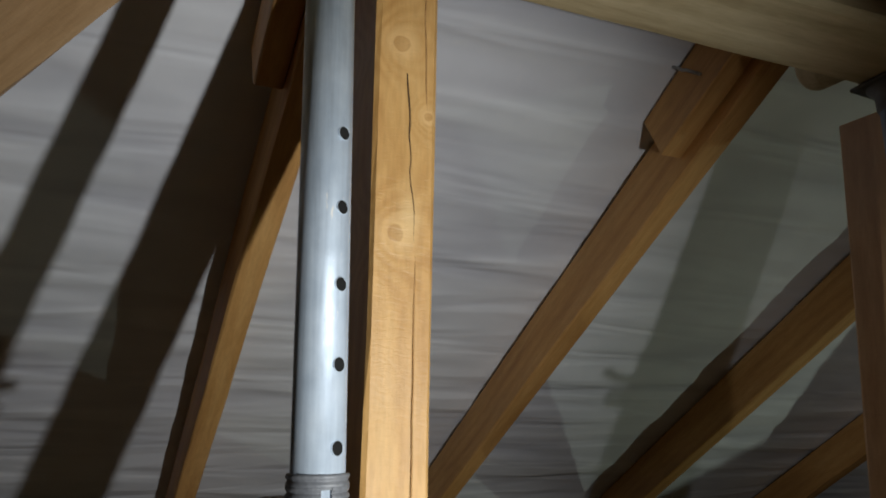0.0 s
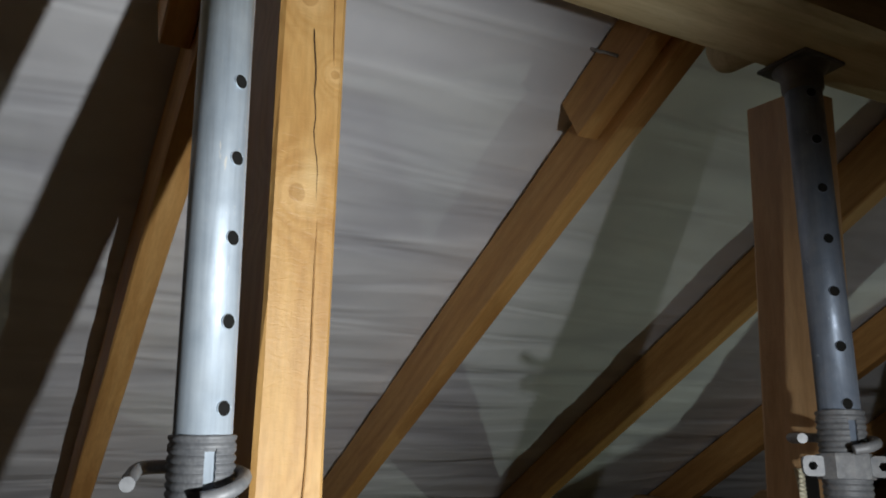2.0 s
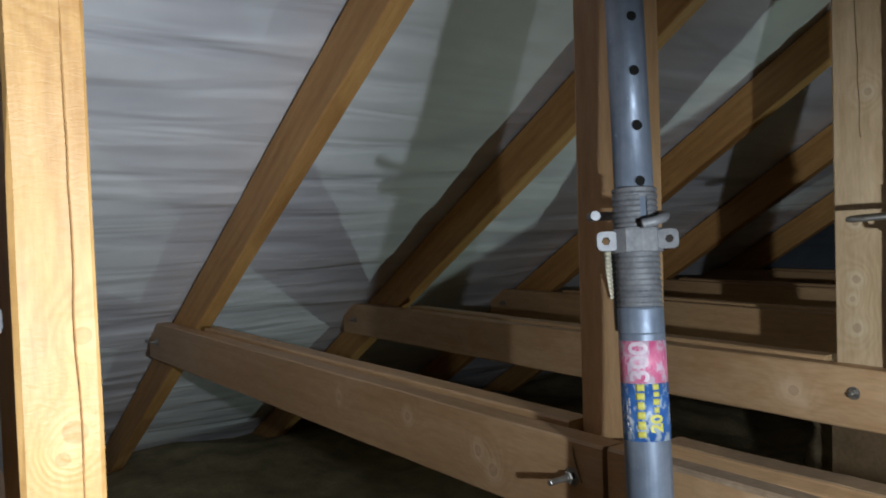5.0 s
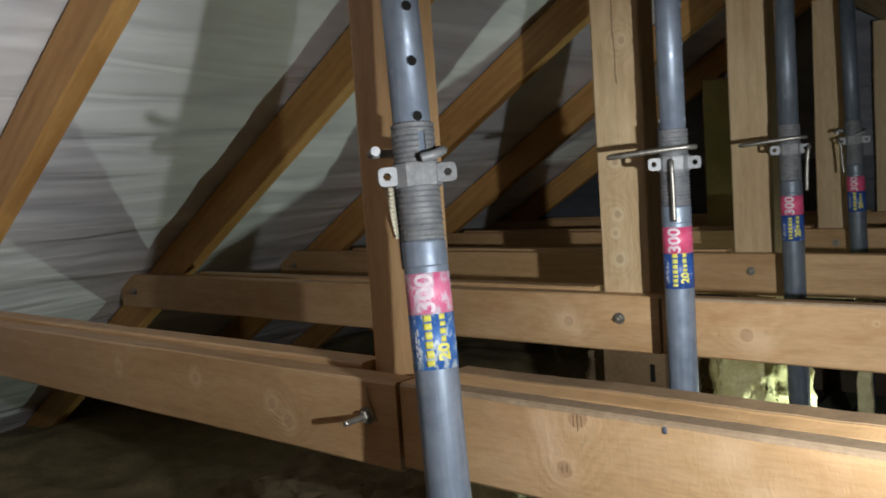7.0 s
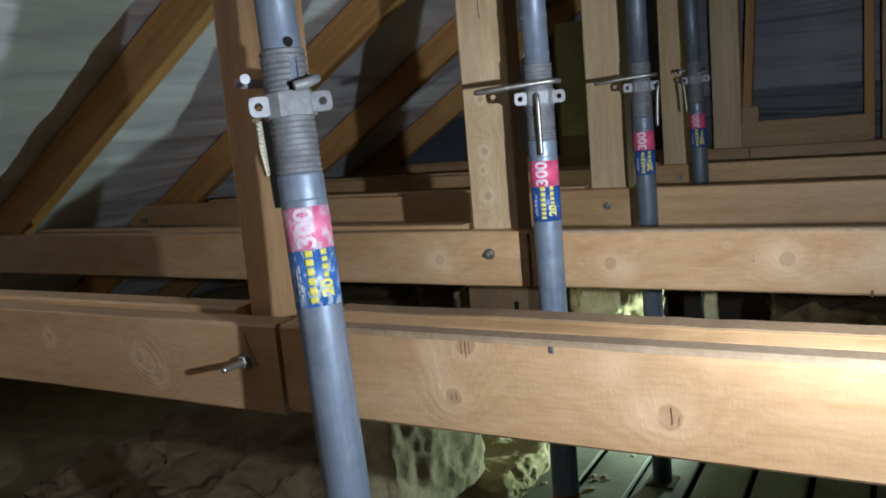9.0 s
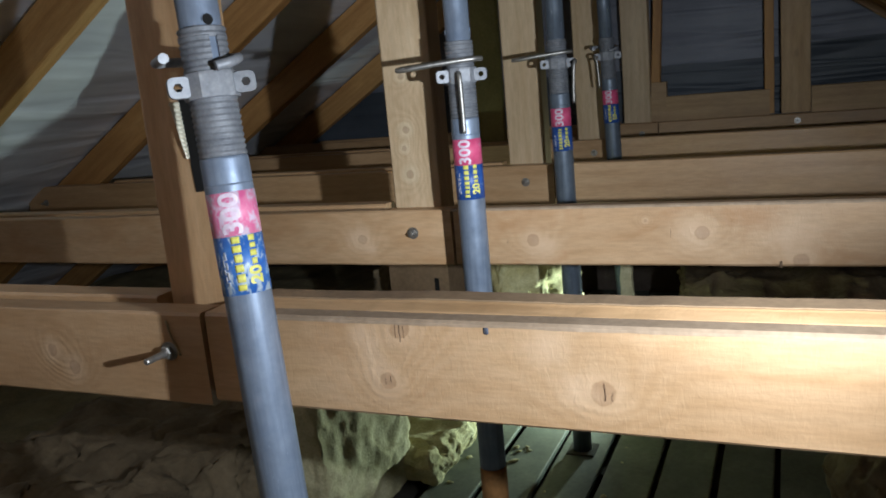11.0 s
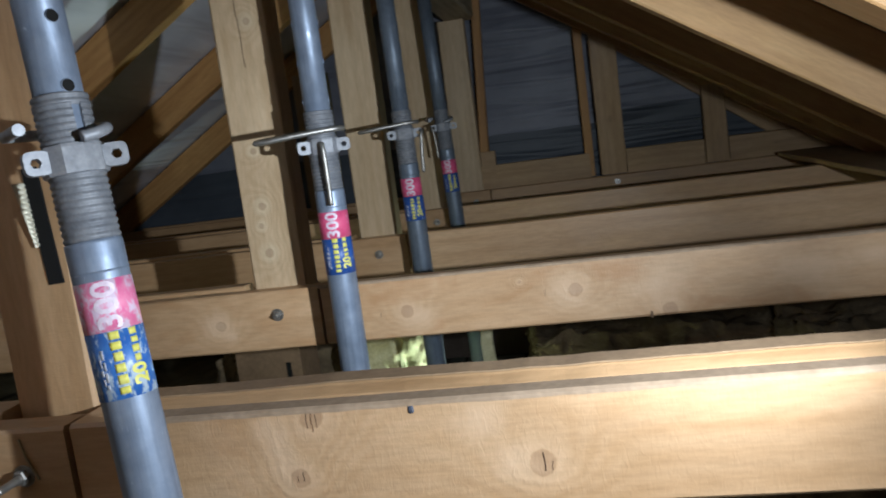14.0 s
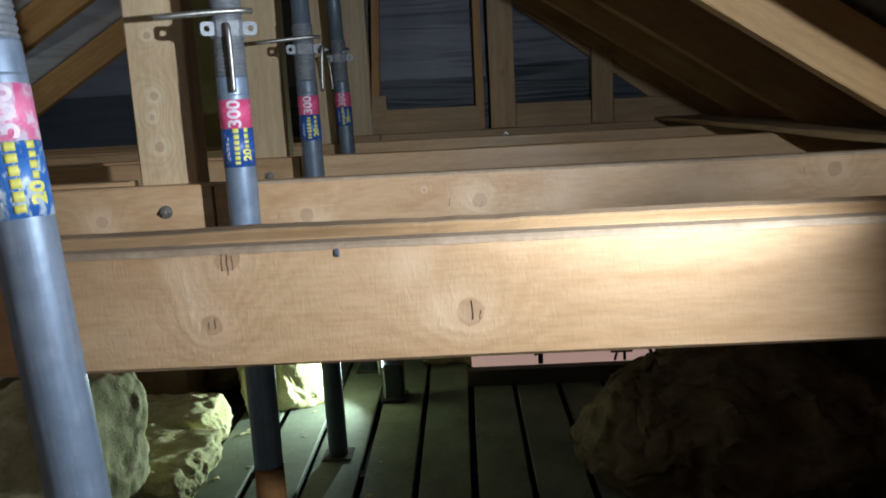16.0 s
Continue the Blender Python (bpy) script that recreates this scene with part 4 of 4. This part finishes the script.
def rear_ply(name, row, material):
    """A strip along the rear ply of the tie, row giving (y, z) pairs."""
    verts, faces, n, m = [], [], 160, len(row)
    for i in range(n + 1):
        x = POST_X[2][1] + 0.05 + 2.58 * i / n
        w = 0.0025 * noise.noise((x * 4.0, 3.0, 0.0)) + 0.0012 * noise.noise((x * 22.0, 3.0, 0.0))
        verts += [(x, y, z + w) for y, z in row]
    for i in range(n):
        for k in range(m - 1):
            a = i * m + k
            faces.append((a, a + m, a + m + 1, a + 1))
    part(name, mesh_of(name, verts, faces), material, b2)


rear_ply("upper_ply", ((YB + 0.033, 0.937), (YB + 0.037, 0.9395), (YB + 0.060, 0.9462), (YB + 0.064, 0.948), (YB + 0.116, 0.948), (YB + 0.117, 0.93)), WOOD)
rear_ply("dusty_edge", ((YB + 0.066, 0.947), (YB + 0.069, 0.9492), (YB + 0.114, 0.9490), (YB + 0.1185, 0.945), (YB + 0.1185, 0.93)), EDGE_BROWN)
part("nick", slab((-0.313, -0.301), (YB - 0.0022, YB + 0.008), (0.919, 0.934), 0.004), NICK, b2, None, "small bluish dark notch")
part("notch", slab((0.985, 0.994), (YB - 0.0016, YB + 0.02), (0.784, 0.797), 0.002), CRACK, b2)
part("splinter", rod(bow([(-0.863, YB - 0.006, 0.925), (-0.855, YB - 0.008, 0.900), (-0.842, YB - 0.007, 0.866)], 5), 0.0017, 6), PALE, TRUSSES[2][0])
part("notch", slab((0.056, 0.062), (YC - 0.0016, YC + 0.02), (0.784, 0.800), 0.001), CRACK, b3)

# ---- floor boards, laid along the ridge ----
floor = bpy.data.objects["floor"]
fb = timber_mesh(5.4, -0.085, 0.085, 0.0, 0.024, 0.003, 0.003, 9, 0.2)
fb.materials.append(BOARD)
for i in range(18):
    x = -1.02 + 0.192 * i
    part("floor_board", fb, BOARD, floor, along((x, 0.0 - 0.02 * (i % 3), FLOOR - 0.024), (x + 0.004 * (i % 2), 5.4, FLOOR - 0.024)))
for y in (0.3, 1.2, 2.1, 3.0, 3.9, 4.8):
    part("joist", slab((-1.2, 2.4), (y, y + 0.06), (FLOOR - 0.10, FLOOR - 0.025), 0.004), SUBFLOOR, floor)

# knots and a long drying crack on the face of the nearest post
p1 = [o for o in TRUSSES[1][0].children if o.name.startswith("post")][0]
FX = POST_X[1][1]
for y0, y1, z0, z1, r, mat in ((0.544, 0.529, 1.60, 1.845, 0.0014, DEEP), (0.562, 0.545, 1.78, 2.18, 0.0012, GROOVE), (0.550, 0.546, 0.95, 1.62, 0.0013, GROOVE)):
    pts, n = [], 14
    for i in range(n + 1):
        pts.append((FX + 0.0004 - 0.0012 * abs(2 * i / n - 1) ** 3, y0 + (y1 - y0) * i / n + 0.004 * noise.noise((i * 0.45, y0 * 40, 1.0)), z0 + (z1 - z0) * i / n))
    part("crack", rod(pts, r, 6), mat, p1)
# crack down the face of the third post
p3 = [o for o in TRUSSES[3][0].children if o.name.startswith("post")][0]
pts = [(-0.875 + 0.012 * (i / 14) + 0.004 * noise.noise((i * 0.5, 3.0, 2.0)), PLANES[3] + 0.0595, 1.90 - 0.40 * i / 14) for i in range(15)]
part("crack", rod(pts, 0.0009, 5), CRACK, p3)

# more dusty batts beyond the props, in the wool darkened for shade
lump("insulation_batt", (-0.40, 0.75), (4.05, 4.75), (FLOOR, 0.30), WOOL_DIRTY_SHADED, "dusty brown mineral wool batt beyond the props, darkened for shade", 11.0, 0.06)
lump("insulation_batt", (0.70, 1.60), (3.55, 4.40), (FLOOR, 0.36), WOOL_DIRTY_SHADED, "dusty brown mineral wool batt beyond the props, darkened for shade", 12.0, 0.06)
# strip set at the beam's depth, placed to fit the camera's view
lump("insulation_batt", (-0.50, -0.452), (3.262, 3.292), (0.38, 0.80), WOOL_GREY, "narrow yellow strip under the tie beam, placed to fit the camera's view", 13.0, 0.012, 12)

# cardboard box with a hand hole behind the batts
box = thing("cardboard_box", "brown cardboard box with a dark hand hole, behind the batts", "cardboard box", (-1.48, 3.75, FLOOR))
bx0, bx1, by0, by1, bz1 = -1.63, -1.335, 3.61, 3.83, 0.58
part("side_panel", slab((bx0, bx1), (by0, by0 + 0.005), (FLOOR, bz1), 0.001), CARDBOARD, box)
part("side_panel", slab((bx0, bx1), (by1 - 0.005, by1), (FLOOR, bz1), 0.001), CARDBOARD, box)
for xa in (bx0, bx1 - 0.005):
    part("side_panel", slab((xa, xa + 0.005), (by0 + 0.0055, by1 - 0.0055), (FLOOR, bz1 - 0.002), 0.001), CARDBOARD, box)
part("flap", slab((bx0 + 0.002, bx1 - 0.002), (by0 + 0.002, by1 - 0.002), (bz1, bz1 + 0.004), 0.001), CARDBOARD, box)
part("hand_hole", slab((-1.405, -1.382), (by0 - 0.001, by0 + 0.002), (0.325, 0.405), 0.0005), HOLE, box)

# scraps of wool fallen on the boards
rngs = random.Random(12)
bm = bmesh.new()
for i in range(20):
    cx, cy = -1.04 + 0.62 * rngs.random() ** 1.3, 2.75 + 0.85 * rngs.random()
    r = 0.003 + 0.011 * rngs.random() ** 2.5
    geo = bmesh.ops.create_icosphere(bm, subdivisions=2, radius=r)
    st = 1 + 1.4 * rngs.random()
    an = 6.3 * rngs.random()
    for v in geo["verts"]:
        p = v.co * (1 + 0.9 * noise.noise(v.co * 90 + Vector((i * 3.1, 0, 0))))
        x, y = p.x * st, p.y
        v.co = Vector((cx + x * math.cos(an) - y * math.sin(an), cy + x * math.sin(an) + y * math.cos(an), FLOOR + max(p.z * 0.6 + r * 0.35, 0.0005)))
tagged(part("wool_scraps", bm, WOOL_GREY), "small torn scraps of yellow wool on the floor boards", "insulation", kind="stuff")

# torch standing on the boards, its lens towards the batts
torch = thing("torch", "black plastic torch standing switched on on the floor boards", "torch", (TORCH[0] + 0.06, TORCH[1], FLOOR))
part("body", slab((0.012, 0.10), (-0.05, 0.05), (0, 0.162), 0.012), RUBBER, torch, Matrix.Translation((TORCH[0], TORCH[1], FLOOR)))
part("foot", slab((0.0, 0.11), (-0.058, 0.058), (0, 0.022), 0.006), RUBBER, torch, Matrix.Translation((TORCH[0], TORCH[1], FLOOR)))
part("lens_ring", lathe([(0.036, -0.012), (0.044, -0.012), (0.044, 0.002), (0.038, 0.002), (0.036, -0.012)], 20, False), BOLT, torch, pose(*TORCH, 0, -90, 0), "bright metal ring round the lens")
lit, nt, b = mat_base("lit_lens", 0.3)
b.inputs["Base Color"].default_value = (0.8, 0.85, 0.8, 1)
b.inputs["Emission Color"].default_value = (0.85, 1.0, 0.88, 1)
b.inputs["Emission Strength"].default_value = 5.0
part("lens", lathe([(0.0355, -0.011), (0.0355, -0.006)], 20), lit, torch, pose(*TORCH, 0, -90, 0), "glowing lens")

# added black and pale strips imitating shadow and a lit sliver on the post
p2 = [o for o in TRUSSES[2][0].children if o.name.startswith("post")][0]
strip_at = pose(-0.838, 1.4385, 1.122, 0, -3.2, 0)
part("slot", slab((0.0, 0.0255), (0.0, 0.010), (0.0, 0.170), 0.001), HOLE, p2, strip_at, "added black strip standing in for a narrow shadow")
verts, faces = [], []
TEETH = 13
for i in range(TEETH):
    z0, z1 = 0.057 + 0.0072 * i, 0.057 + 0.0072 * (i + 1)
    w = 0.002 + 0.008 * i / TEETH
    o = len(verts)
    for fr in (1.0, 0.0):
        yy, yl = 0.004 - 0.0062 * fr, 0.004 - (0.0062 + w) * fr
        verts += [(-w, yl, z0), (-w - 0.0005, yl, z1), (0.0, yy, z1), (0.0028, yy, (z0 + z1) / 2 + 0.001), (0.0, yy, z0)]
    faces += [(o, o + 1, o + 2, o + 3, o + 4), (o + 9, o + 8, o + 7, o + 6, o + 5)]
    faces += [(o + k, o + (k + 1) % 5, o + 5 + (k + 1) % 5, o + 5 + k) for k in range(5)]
part("slot_edge", mesh_of("slot_edge", verts, faces), SLIVER, p2, strip_at, "added pale toothed strip standing in for a lit sliver")
